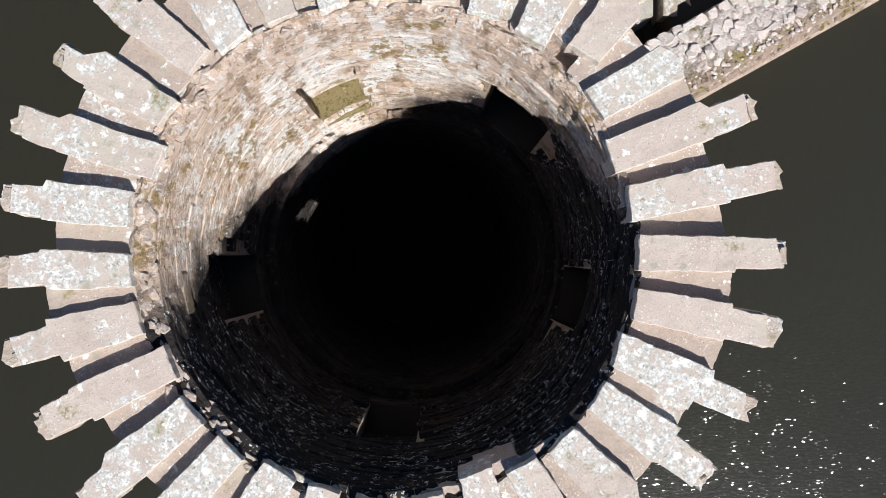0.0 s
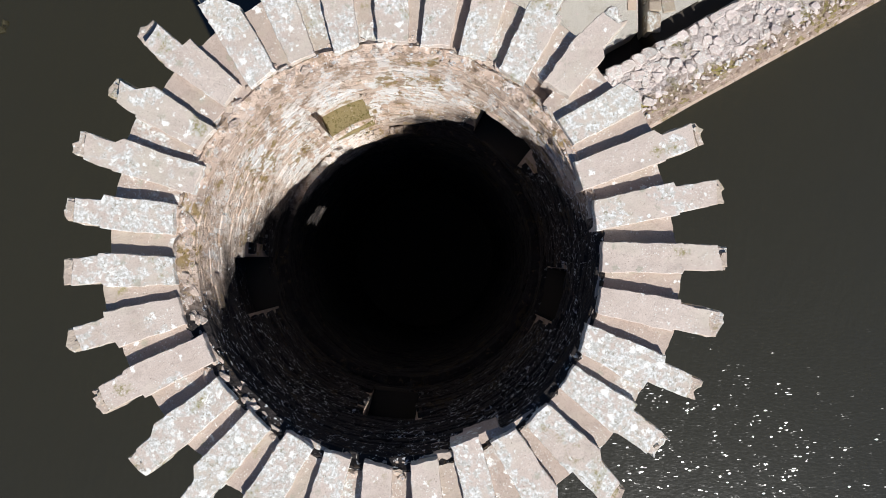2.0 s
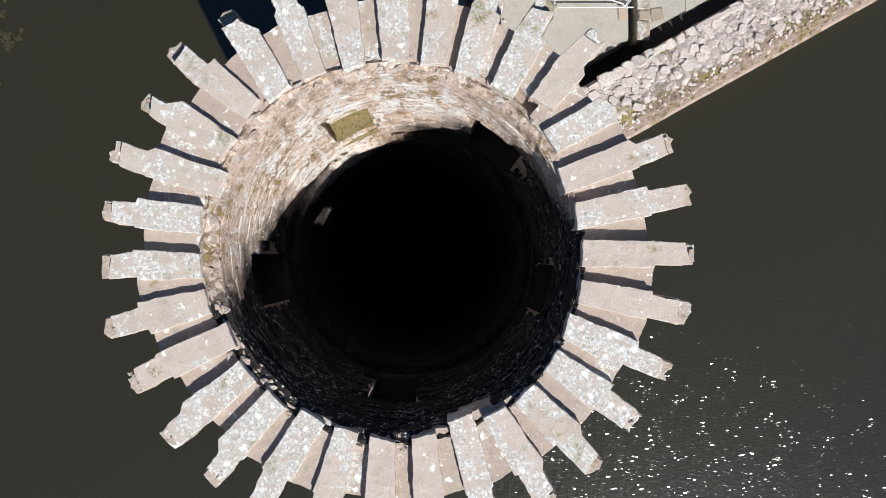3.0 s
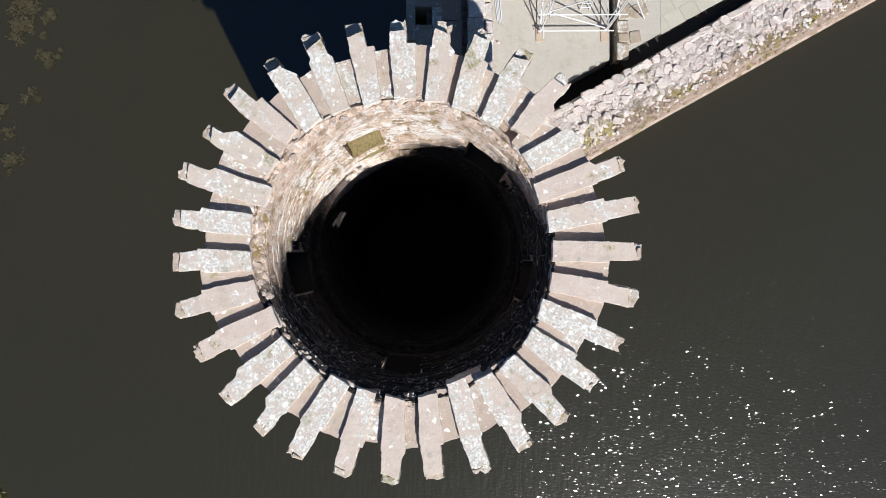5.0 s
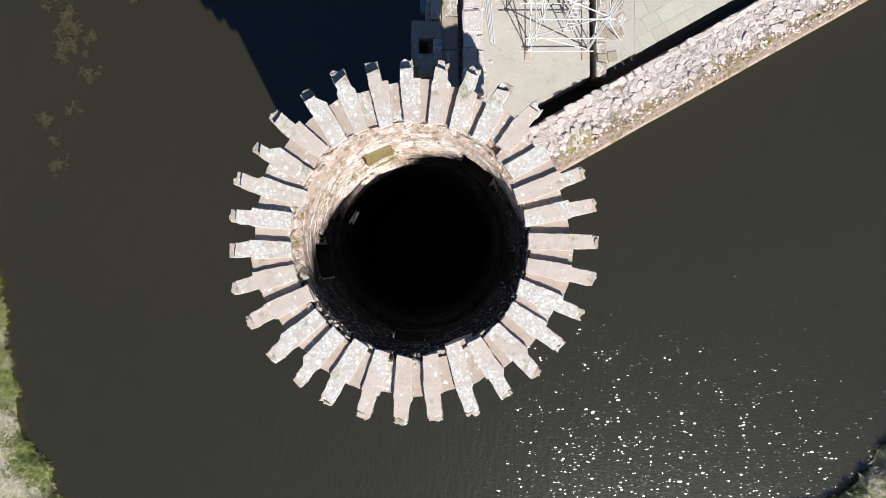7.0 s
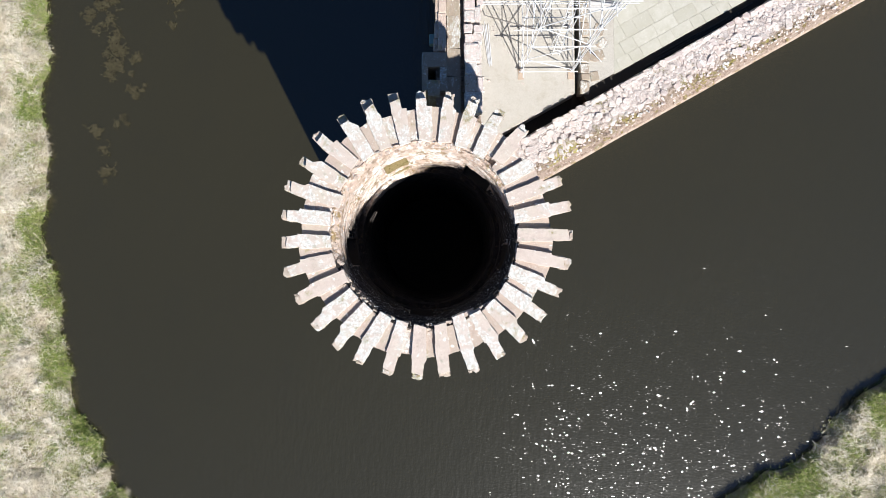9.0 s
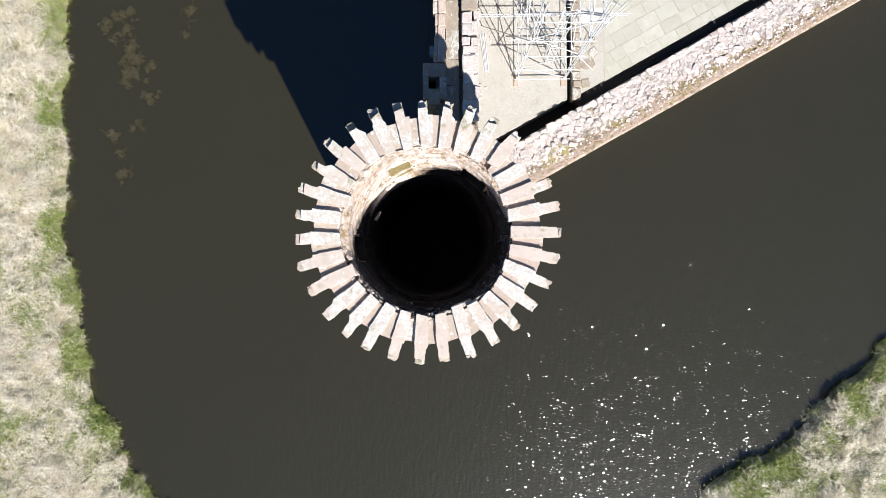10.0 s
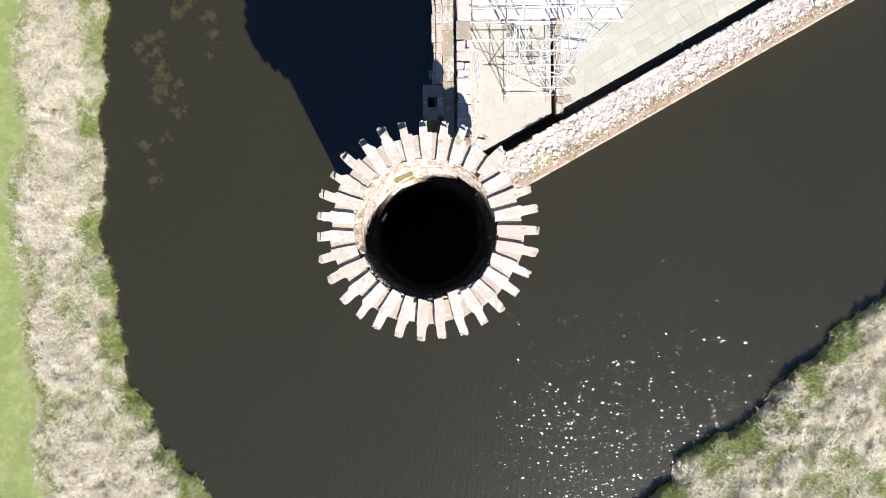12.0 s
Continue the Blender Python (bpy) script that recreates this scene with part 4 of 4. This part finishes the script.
def build_terrace():
    terrace = thing("terrace", "raised terrace paved with pale grey flagstones", "terrace", "structure")
    bm = bmesh.new()
    e1 = along(75, 2.704, 0)
    foot = [(7.3, 7.14), (e1.x, e1.y), (e1.x, 66), (7.3, 66)]
    top = [bm.verts.new((x, y, TERRACE_Z - 0.012)) for x, y in foot]
    low = [bm.verts.new((x, y, 0.9)) for x, y in foot]
    bm.faces.new(top)
    for i in range(4):
        j = (i + 1) % 4
        bm.faces.new((low[i], low[j], top[j], top[i]))
    part("bedding", bm, M_GRAVEL, terrace, "trodden pale earth")
    rng = random.Random(8)
    q = 2.66
    while q < 15:
        h = rng.uniform(0.52, 0.78)
        t = 6.5 + rng.uniform(0, 0.6)
        while t < 29:
            w = rng.uniform(0.6, 1.2)
            ring = [along(a, b, 0) for a, b in ((t, q), (t + w, q), (t + w, q + h), (t, q + h))]
            ring = clipped([(p.x, p.y) for p in ring], 8.93)
            if ring and max(p[1] for p in ring) < 17.5 and min(p[0] for p in ring) < 24:
                cx, cy = sum(p[0] for p in ring) / len(ring), sum(p[1] for p in ring) / len(ring)
                f = 1 - 0.004 / 0.5
                local = [((x - cx) * f, (y - cy) * f) for x, y in ring]
                fb = bmesh.new()
                lo = [fb.verts.new((x, y, 0)) for x, y in local]
                hi = [fb.verts.new((x * 0.985 + rng.uniform(-0.006, 0.006), y * 0.985 + rng.uniform(-0.006, 0.006), 0.09 + rng.uniform(-0.004, 0.004))) for x, y in local]
                for a in range(len(lo)):
                    b = (a + 1) % len(lo)
                    fb.faces.new((lo[a], lo[b], hi[b], hi[a]))
                fb.faces.new(hi)
                part("flagstone", fb, M_FLAG, terrace).location = (cx, cy, TERRACE_Z - 0.09 + rng.uniform(0, 0.012))
            t += w
        q += h
    # kerb stones along the step and the straight edge of the flags
    y = 7.0
    while y < 17:
        w = rng.uniform(0.35, 0.8)
        k = part("kerb_stone", mesh_of(chipped_block(rng, rng.uniform(0.36, 0.46), w - 0.03, 0.56, 0.10), M_ASHLAR), None, terrace)
        k.matrix_basis = pose(7.48 + rng.uniform(-0.03, 0.03), y + w / 2, TERRACE_Z - 0.47 + rng.uniform(-0.02, 0.02), 0, 0, rng.uniform(-3, 3))
        y += w
    for x, y, sx, sy, r in ((8.05, 8.9, 0.75, 0.6, 20), (8.35, 9.5, 0.6, 0.5, 40), (7.95, 7.9, 0.5, 0.5, 10), (8.2, 10.2, 0.7, 0.55, 65)):
        f = part("flagstone", mesh_of(chipped_block(rng, sx, sy, 0.1, 0.2), M_ASHLAR), None, terrace)
        f.matrix_basis = pose(x, y, TERRACE_Z - 0.085, 1, 0, r)


build_terrace()


def build_low_wall():
    """The ruined wall by the moat: a core with a ragged rubble top."""
    wall = thing("rubble_wall", "low ruined rubble wall with a broken lichen-covered top", "wall", "structure")
    rng = random.Random(14)
    bm = bmesh.new()
    n = 200
    rows = []
    for i in range(n + 1):
        s = 2.6 + 40 * i / n
        j = [0.10 * noise.noise((s * 1.3, k * 3.1, 5.0)) for k in range(6)]
        rows.append([bm.verts.new(along(s, q, z)) for q, z in ((WALL_OUT + 0.06, -0.9), (WALL_OUT + 0.06, 0.12), (WALL_OUT + 0.10 + 0.2 * j[0], 0.16), (WALL_OUT + 0.36 + 0.3 * j[0], WALL_Z - 0.33 + 0.5 * j[1]))])
    for i in range(n):
        for k in range(3):
            bm.faces.new((rows[i][k], rows[i + 1][k], rows[i + 1][k + 1], rows[i][k + 1]))
    for i in range(n):
        a, b = 2.6 + 40 * i / n, 2.6 + 40 * (i + 1) / n
        bm.faces.new([bm.verts.new(p) for p in (along(a, WALL_IN - 0.08, 0.5), along(b, WALL_IN - 0.08, 0.5), along(b, WALL_IN - 0.06, WALL_Z - 0.2), along(a, WALL_IN - 0.06, WALL_Z - 0.2))])
    part("core", bm, M_FACE, wall, "brown rubble core with moss on its moat face")
    bm = bmesh.new()
    for i in range(40):
        a, b = 2.6 + i, 3.59 + i
        w = [0.03 * noise.noise((t * 3.0, 1.0, 6.0)) for t in (a, b)]
        quad = [along(a, WALL_OUT + w[0], -0.9), along(b, WALL_OUT + w[1], -0.9), along(b, WALL_OUT + w[1], 0.13), along(a, WALL_OUT + w[0], 0.13), along(b, WALL_OUT + 0.14, 0.17), along(a, WALL_OUT + 0.14, 0.17)]
        v = [bm.verts.new(p) for p in quad]
        bm.faces.new(v[:4])
        bm.faces.new((v[3], v[2], v[4], v[5]))
    part("footing", bm, M_MORTAR, wall, "pale lime-washed footing at the water line")
    # uneven lime and rubble filling on top
    bm = bmesh.new()
    cols = 14
    rows = []
    for i in range(401):
        s = 2.6 + 0.1 * i
        row = []
        for k in range(cols + 1):
            q = WALL_OUT + 0.33 + (WALL_IN - WALL_OUT - 0.37) * k / cols
            drop = 0.16 if k in (0, cols) else (0.05 if k in (1, cols - 1) else 0.0)
            z = WALL_Z - 0.05 - drop + 0.09 * noise.noise((s * 2.2, q * 2.2, 2.0)) + 0.05 * noise.noise((s * 6, q * 6, 8.0)) - 0.16 * max(0.0, 0.75 - q)
            row.append(bm.verts.new(along(s + 0.03 * noise.noise((s * 5, q * 5, 1)), q + 0.04 * noise.noise((s * 3, q, 4)), z)))
        rows.append(row)
    for i in range(400):
        for k in range(cols):
            bm.faces.new((rows[i][k], rows[i + 1][k], rows[i + 1][k + 1], rows[i][k + 1]))
    part("wall_cap", bm, M_CAP, wall, "pale lime-bound rubble on the broken wall top")
    kinds = [rubble_mesh(rng, M_RUBBLE) for _ in range(14)]
    flats = [mesh_of(chipped_block(rng, 1, rng.uniform(0.6, 1.0), 1, rng.uniform(0.18, 0.34)), M_RUBBLE) for _ in range(22)]
    rest_m, rest_t, made = [], [], 0
    spots = []
    s = 4.9
    while s < 34:
        q = 0.66
        while q < WALL_IN - 0.38:
            spots.append((s + rng.uniform(-0.12, 0.12), q + rng.uniform(-0.08, 0.08), False))
            q += rng.uniform(0.20, 0.34)
        s += rng.uniform(0.20, 0.32)
    s = 3.6
    while s < 34:
        spots.append((s, WALL_IN - 0.21 + rng.uniform(-0.03, 0.02), True))
        s += rng.uniform(0.34, 0.50)
    for _ in range(1500):
        spots.append((rng.uniform(3.4, 34), rng.uniform(WALL_OUT + 0.30, WALL_IN - 0.3) ** 1.0, None))
    for s, q, edge in spots:
        if edge is None:
            pool, k = kinds, rng.uniform(0.07, 0.20)
            dims = (k * 1.2, k, k * 0.6)
            z = WALL_Z - 0.06 - 0.12 * max(0.0, 0.7 - q)
        else:
            pool, k = kinds if not edge and rng.random() < 0.75 else flats, rng.choice((rng.uniform(0.20, 0.34), rng.uniform(0.28, 0.50)))
            if not edge and rng.random() < 0.06:
                continue
            high = k * rng.uniform(0.32, 0.62) if pool is kinds else 0.14
            dims = (k * 1.1, k, high) if not edge else (rng.uniform(0.32, 0.62), rng.uniform(0.30, 0.46), 0.2)
            z = WALL_Z - (0.08 if pool is kinds else 0.13) + rng.uniform(-0.035, 0.04) if not edge else WALL_Z - 0.20 + rng.uniform(-0.03, 0.02)
        m = Matrix.Translation(along(s, q, z)) @ pose(0, 0, 0, rng.uniform(-10, 10), rng.uniform(-10, 10), rng.uniform(0, 360) if not edge else 29 + rng.uniform(-4, 4)) @ Matrix.Diagonal((*dims, 1))
        if made < 300 and s < 13.5 and edge is not None:
            st = part("stone", rng.choice(pool), None, wall)
            st.matrix_basis = m
            made += 1
        else:
            rest_m.append(rng.choice(pool))
            rest_t.append(m)
    # stones of the moat face
    for i in range(200):
        s, z = rng.uniform(3.2, 34), rng.uniform(0.15, WALL_Z - 0.2)
        k = rng.uniform(0.08, 0.22)
        rest_m.append(rng.choice(kinds))
        rest_t.append(Matrix.Translation(along(s, WALL_OUT + 0.13 + 0.095 * z + 0.03 * rng.random(), z)) @ pose(0, 0, 0, rng.uniform(-15, 15), rng.uniform(-15, 15), math.degrees(math.atan2(DIR.y, DIR.x))) @ Matrix.Diagonal((k * 1.5, 0.2, k, 1)))
    # brown stones and moss cushions on the slope to the moat
    for mat, count, name, label, lo, hi in ((M_FACE, 750, "slope_masonry", "brown earthy rubble on the moat slope", 0.10, 0.30), (M_SILL, 150, "moss", "olive moss cushions on the moat slope", 0.08, 0.30)):
        pool = [rubble_mesh(rng, mat) for _ in range(8)]
        ms, ts = [], []
        while len(ms) < count:
            s, q = rng.uniform(3.3, 34), rng.uniform(WALL_OUT + 0.14, WALL_OUT + 0.75)
            if mat is M_SILL and math.sin(s * 1.3) + math.sin(s * 0.47 + 2.0) < 0.45 * rng.random():
                continue
            k = rng.uniform(lo, hi)
            z = WALL_Z - 0.05 - 0.16 * max(0.0, 0.75 - q) - 0.06 if q > WALL_OUT + 0.36 else WALL_Z - 0.33 - 2.0 * (WALL_OUT + 0.36 - q) / 0.25
            ms.append(rng.choice(pool))
            ts.append(Matrix.Translation(along(s, q, z)) @ pose(0, 0, 0, rng.uniform(-20, 20), rng.uniform(-20, 20), rng.uniform(0, 360)) @ Matrix.Diagonal((k * 1.3, k, k * 0.5, 1)))
        joined(name, ms, ts, mat, wall, label)
    joined("loose_masonry", rest_m, rest_t, M_RUBBLE, wall, "angular pale rubble stones")


build_low_wall()


def build_curtain():
    """The tall curtain wall with a sunken wall-walk, and the drain block beside the tower."""
    wall = thing("curtain_wall", "tall sandstone curtain wall with a flagged wall-walk", "wall", "structure")
    rng = random.Random(31)
    bm = bmesh.new()
    box(bm, 0.22, 3.0, -0.9, 1.95, 60, CURTAIN_Z - 0.45)
    part("core", bm, M_FACE, wall)
    kinds = [mesh_of(chipped_block(rng, 1, 1, 1, 0.03), M_ASHLAR) for _ in range(10)]
    warm = [mesh_of(chipped_block(rng, 1, 1, 1, 0.06), M_RIM) for _ in range(10)]

    def lay(name, x0, x1, z0, z1, lo, hi, pool, y=4.4, end=20.0, jit=0.03):
        while y < end:
            w = rng.uniform(lo, hi)
            s = part(name, rng.choice(pool), None, wall)
            t = z1 + rng.uniform(-jit, jit)
            s.matrix_basis = pose((x0 + x1) / 2 + rng.uniform(-jit, jit), y + w / 2, z0, 0, 0, rng.uniform(-1.5, 1.5)) @ Matrix.Diagonal((x1 - x0, w - 0.015, t - z0, 1))
            y += w

    lay("parapet_stone", 0.18, 0.36, CURTAIN_Z - 0.5, CURTAIN_Z - 0.12, 0.2, 0.6, warm, 6.8, 20, 0.05)
    lay("parapet_stone", 0.34, 0.64, CURTAIN_Z - 0.5, CURTAIN_Z, 0.35, 1.0, warm, 6.8, 20, 0.025)
    lay("walk_flag", 0.65, 1.17, CURTAIN_Z - 0.5, CURTAIN_Z - 0.28, 0.9, 1.5, kinds, 4.4, 20, 0.010)
    pale = [mesh_of(chipped_block(rng, 1, 1, 1, 0.10), M_RUBBLE) for _ in range(10)]
    y = 4.4
    while y < 20:
        w = rng.uniform(0.5, 1.15)
        if rng.random() < 0.45:
            lay("coping_stone", 1.32, 1.98, CURTAIN_Z - 0.5, CURTAIN_Z, w * 0.98, w, pale + kinds[:3], y, y + w * 0.5, 0.035)
        else:
            c = rng.uniform(1.52, 1.80)
            lay("coping_stone", 1.32, c, CURTAIN_Z - 0.5, CURTAIN_Z, w * 0.4, w * 0.65, pale + warm[:2], y, y + w * 0.8, 0.03)
            lay("coping_stone", c, 1.99, CURTAIN_Z - 0.5, CURTAIN_Z - 0.04, w * 0.3, w * 0.6, pale, y, y + w * 0.8, 0.05)
        y += w
    # drain block with its square shaft
    block = thing("drain_shaft", "square grey stone shaft block beside the wall-walk", "stone shaft", "structure")
    z0, z1 = CURTAIN_Z - 4.0, CURTAIN_Z - 0.08
    for x0, y0, x1, y1 in ((-0.30, 6.20, 0.64, 6.76), (-0.30, 5.3, -0.07, 6.19), (0.38, 5.3, 0.66, 6.19), (-0.06, 5.1, 0.37, 5.70)):
        part("shaft_stone", chipped_block(rng, x1 - x0, y1 - y0, z1 - z0, 0.06), M_ASHLAR, block).matrix_basis = pose((x0 + x1) / 2, (y0 + y1) / 2, z0 + rng.uniform(-0.03, 0.03))
    bm = bmesh.new()
    box(bm, -0.28, 3.0, -0.9, 0.2, 6.6, z0)
    part("buttress", bm, M_FACE, block)


build_curtain()


# ---- scaffold in the yard ----
def unit_tube():
    bm = bmesh.new()
    bmesh.ops.create_cone(bm, cap_ends=True, segments=8, radius1=1, radius2=1, depth=1)
    return mesh_of(bm, M_TUBE, True)


def build_scaffold():
    sc = thing("scaffold", "galvanised tube scaffold standing on timber sole boards in the yard", "scaffold", at=(5.6, 8.2, GRAVEL_Z))
    inv = Matrix.Translation((-5.6, -8.2, -GRAVEL_Z))
    me = unit_tube()
    bmc = bmesh.new()
    box(bmc, -0.06, -0.05, -0.05, 0.06, 0.05, 0.05)
    clamp_me = mesh_of(bmc, M_TUBE)
    rng = random.Random(40)

    def tube(a, b, r=0.0242, name="tube"):
        a, b = Vector(a), Vector(b)
        d = b - a
        o = part(name, me, None, sc)
        o.matrix_basis = inv @ Matrix.Translation((a + b) / 2) @ d.to_track_quat("Z", "Y").to_matrix().to_4x4() @ Matrix.Diagonal((r, r, d.length, 1))

    def clamp(p):
        o = part("coupler", clamp_me, None, sc)
        o.matrix_basis = inv @ Matrix.Translation(p) @ pose(0, 0, 0, 0, 0, rng.uniform(0, 90))

    xs, ys = (4.38, 6.82), (8.15, 10.2, 12.3)
    lifts = [GRAVEL_Z + 0.3, 3.9, 5.9, 7.9, 10.0]
    for x in xs:
        for y in ys:
            tube((x, y, GRAVEL_Z + 0.04), (x + rng.uniform(-0.03, 0.03), y, 11.2 + rng.uniform(-0.5, 0.7)), 0.0242, "standard")
    for z in lifts:
        for y in ys:
            tube((xs[0] - rng.uniform(0.1, 0.4), y - 0.05, z), (xs[1] + rng.uniform(0.1, 0.4), y - 0.05, z), 0.0242, "transom")
            for x in xs:
                clamp((x, y - 0.03, z))
        for x in xs:
            tube((x + 0.05, ys[0] - rng.uniform(0.1, 0.4), z + 0.05), (x + 0.05, ys[-1] + 0.3, z + 0.05), 0.0242, "ledger")
    for i in range(len(lifts) - 1):
        z0, z1 = lifts[i], lifts[i + 1]
        a, b = (xs[0], xs[1]) if i % 2 else (xs[1], xs[0])
        tube((a, ys[0] + 0.05, z0), (b, ys[0] + 0.05, z1), 0.0242, "brace")
        x = xs[i % 2]
        tube((x - 0.05, ys[0], z0), (x - 0.05, ys[1], z1), 0.0242, "brace")
    # long outriggers and the bearers that reach to the curtain wall
    for y, z in ((9.97, 8.6), (10.66, 8.6), (11.5, 8.6), (12.0, 8.6)):
        tube((2.02, y, z), (9.4, y, z), 0.04, "bearer")
    for y, z in ((10.25, 9.6), (10.25, 10.1), (10.2, 5.6), (10.35, 5.0)):
        tube((2.02, y, z), (9.3, y, z), 0.0242, "ledger")
    for x in (3.4, 7.9, 9.3):
        for y in (10.0, 12.4):
            tube((x, y, 8.4 if x > 3 else 8.5), (x, y, 10.3), 0.0242, "guard_post")
    for x, y, x1, y1, z1 in ((2.6, 11.0, 4.4, 8.2, 7.6), (2.5, 12.6, 4.4, 10.2, 7.6), (11.0, 13.0, 6.9, 8.35, 7.6), (11.25, 12.95, 7.05, 8.35, 7.7), (9.9, 11.9, 6.85, 10.2, 7.6), (8.3, 8.6, 6.85, 8.2, 5.6), (8.4, 10.2, 6.85, 10.2, 7.6), (10.4, 13.5, 9.3, 12.4, 8.6)):
        g = TERRACE_Z if x > 7.3 else GRAVEL_Z
        tube((x, y, g + 0.02), (x1, y1, z1), 0.0242, "raker")
    for x, y, z in ((6.95, 8.25, 12.9), (7.0, 8.6, 13.3), (4.42, 8.6, 12.4)):
        tube((x, y, GRAVEL_Z + 0.04), (x + rng.uniform(-0.08, 0.08), y + rng.uniform(-0.05, 0.15), z), 0.0242, "standard")
    # inclined tubes and tubes stood on end inside the tower
    for _ in range(4):
        x, y = rng.uniform(4.5, 6.7), rng.uniform(8.4, 12.0)
        z0 = rng.choice(lifts[:4])
        tube((x, y, z0), (x + rng.uniform(-0.4, 0.4), y + rng.uniform(-0.3, 0.5), z0 + rng.uniform(2, 4.5)), 0.0242, "standard")
    # ladder
    for dx in (0, 0.36):
        tube((5.9 + dx, 9.0, GRAVEL_Z + 0.05), (5.9 + dx, 10.0, 7.9), 0.022, "ladder_stile")
    for i in range(22):
        f = (i + 0.7) / 23
        tube((5.9, 9.0 + f, GRAVEL_Z + f * 6.4), (6.26, 9.0 + f, GRAVEL_Z + f * 6.4), 0.014, "rung")
    # boards
    bmb = bmesh.new()
    box(bmb, -0.5, -0.1125, 0, 0.5, 0.1125, 0.038)
    board_me = mesh_of(bmb, M_BOARD)

    def board(x0, x1, y, z):
        o = part("board", board_me, None, sc)
        o.matrix_basis = inv @ pose((x0 + x1) / 2, y, z, 0, 0, rng.uniform(-0.6, 0.6)) @ Matrix.Diagonal((x1 - x0, 1, 1, 1))

    for y in (10.20, 10.435, 10.88, 11.6, 11.835):
        board(2.05 + rng.uniform(0, 0.2), 5.9, y, 8.66)
        board(5.6 + rng.uniform(0, 0.3), 9.3, y, 8.70)
    # a short side platform over the edge of the terrace
    for x in (6.95, 8.15):
        tube((x, 9.5, 5.6), (x, 11.35, 5.6), 0.0242, "transom")
    for i in range(3):
        board(6.85 + rng.uniform(0, 0.1), 8.3, 9.85 + i * 0.24, 5.626)
    for x, y, r in ((4.36, 8.07, 90), (6.82, 8.07, 90)):
        g = TERRACE_Z if x > 7.3 else GRAVEL_Z
        bms = bmesh.new()
        box(bms, -0.27, -0.14, 0, 0.27, 0.14, 0.045)
        o = part("sole_board", bms, M_SOLE, sc, "orange-brown timber sole board")
        o.matrix_basis = inv @ pose(x, y, g, 0, 0, r + rng.uniform(-4, 4))


build_scaffold()


def lying_tubes():
    """Loose tubes on the gravel beside the wall."""
    rng = random.Random(2)
    me = unit_tube()
    for i, (x0, x1) in enumerate(((2.50, 2.76), (2.58, 2.82), (2.66, 2.86), (2.76, 2.92))):
        o = new("scaffold_tube", me)
        a, b = Vector((x0, 10.7 - rng.uniform(0, 0.2), GRAVEL_Z + 0.0255)), Vector((x1, 8.45 + rng.uniform(0, 0.15), GRAVEL_Z + 0.0255))
        d = b - a
        o.matrix_basis = Matrix.Translation((a + b) / 2) @ d.to_track_quat("Z", "Y").to_matrix().to_4x4() @ Matrix.Diagonal((0.0242, 0.0242, d.length, 1))
        tagged(o, "loose galvanised steel tube lying on the gravel", "steel tube", "loose tubes on the gravel")


lying_tubes()


def cables():
    """Dark hoses that lie along the foot of the low wall."""
    for i in range(3):
        cu = bpy.data.curves.new("hose", "CURVE")
        cu.dimensions, cu.bevel_depth, cu.bevel_resolution = "3D", 0.022, 2
        sp = cu.splines.new("POLY")
        n = 24
        sp.points.add(n - 1)
        for k in range(n):
            s = 13.2 + 0.4 * i + 5.6 * k / n
            p = along(s, WALL_IN + 0.10 + 0.09 * i + 0.03 * math.sin(s * 1.1 + i * 2), TERRACE_Z - 0.006)
            sp.points[k].co = (*p, 1)
        cu.materials.append(M_CABLE)
        tagged(new("hose", cu), "long dark hose lying along the foot of the wall", "hose", "hoses by the wall")


cables()


def teal_box():
    """A small weathered plastic box on the moat face of the curtain wall."""
    ob = thing("junction_box", "small faded teal plastic box fixed to the wall", "junction box", at=(0.10, 7.3, CURTAIN_Z - 0.55))
    rng = random.Random(6)
    part("case", chipped_block(rng, 0.22, 0.36, 0.30, 0.12), M_BLUE, ob)
    lid = chipped_block(rng, 0.24, 0.38, 0.04, 0.1)
    part("lid", lid, M_BLUE, ob).location = (0, 0, 0.302)


teal_box()


def scatter():
    """Fallen stones and grit on the yard."""
    rng = random.Random(55)
    kinds = [rubble_mesh(rng, M_RUBBLE) for _ in range(8)]
    ms, ts = [], []
    for _ in range(150):
        near = rng.random() < 0.4
        x, y = (2.05 + abs(rng.gauss(0, 0.35)), rng.uniform(5.0, 8.0)) if near else (rng.uniform(2.2, 6.8), rng.uniform(5.2, 14))
        if (Vector((x, y, 0)) - along(0, WALL_IN, 0)).dot(NRM) < 0.65:
            continue
        k = rng.uniform(0.03, 0.10) if not near else rng.uniform(0.05, 0.2)
        ms.append(rng.choice(kinds))
        ts.append(pose(x, y, GRAVEL_Z + 0.1 * k, rng.uniform(0, 40), rng.uniform(0, 40), rng.uniform(0, 360)) @ Matrix.Diagonal((k, k, k, 1)))
    ob = joined("loose_rubble", ms, ts, M_RUBBLE, None, "small pale stones fallen on the gravel")
    ob["category"] = "rubble"


scatter()
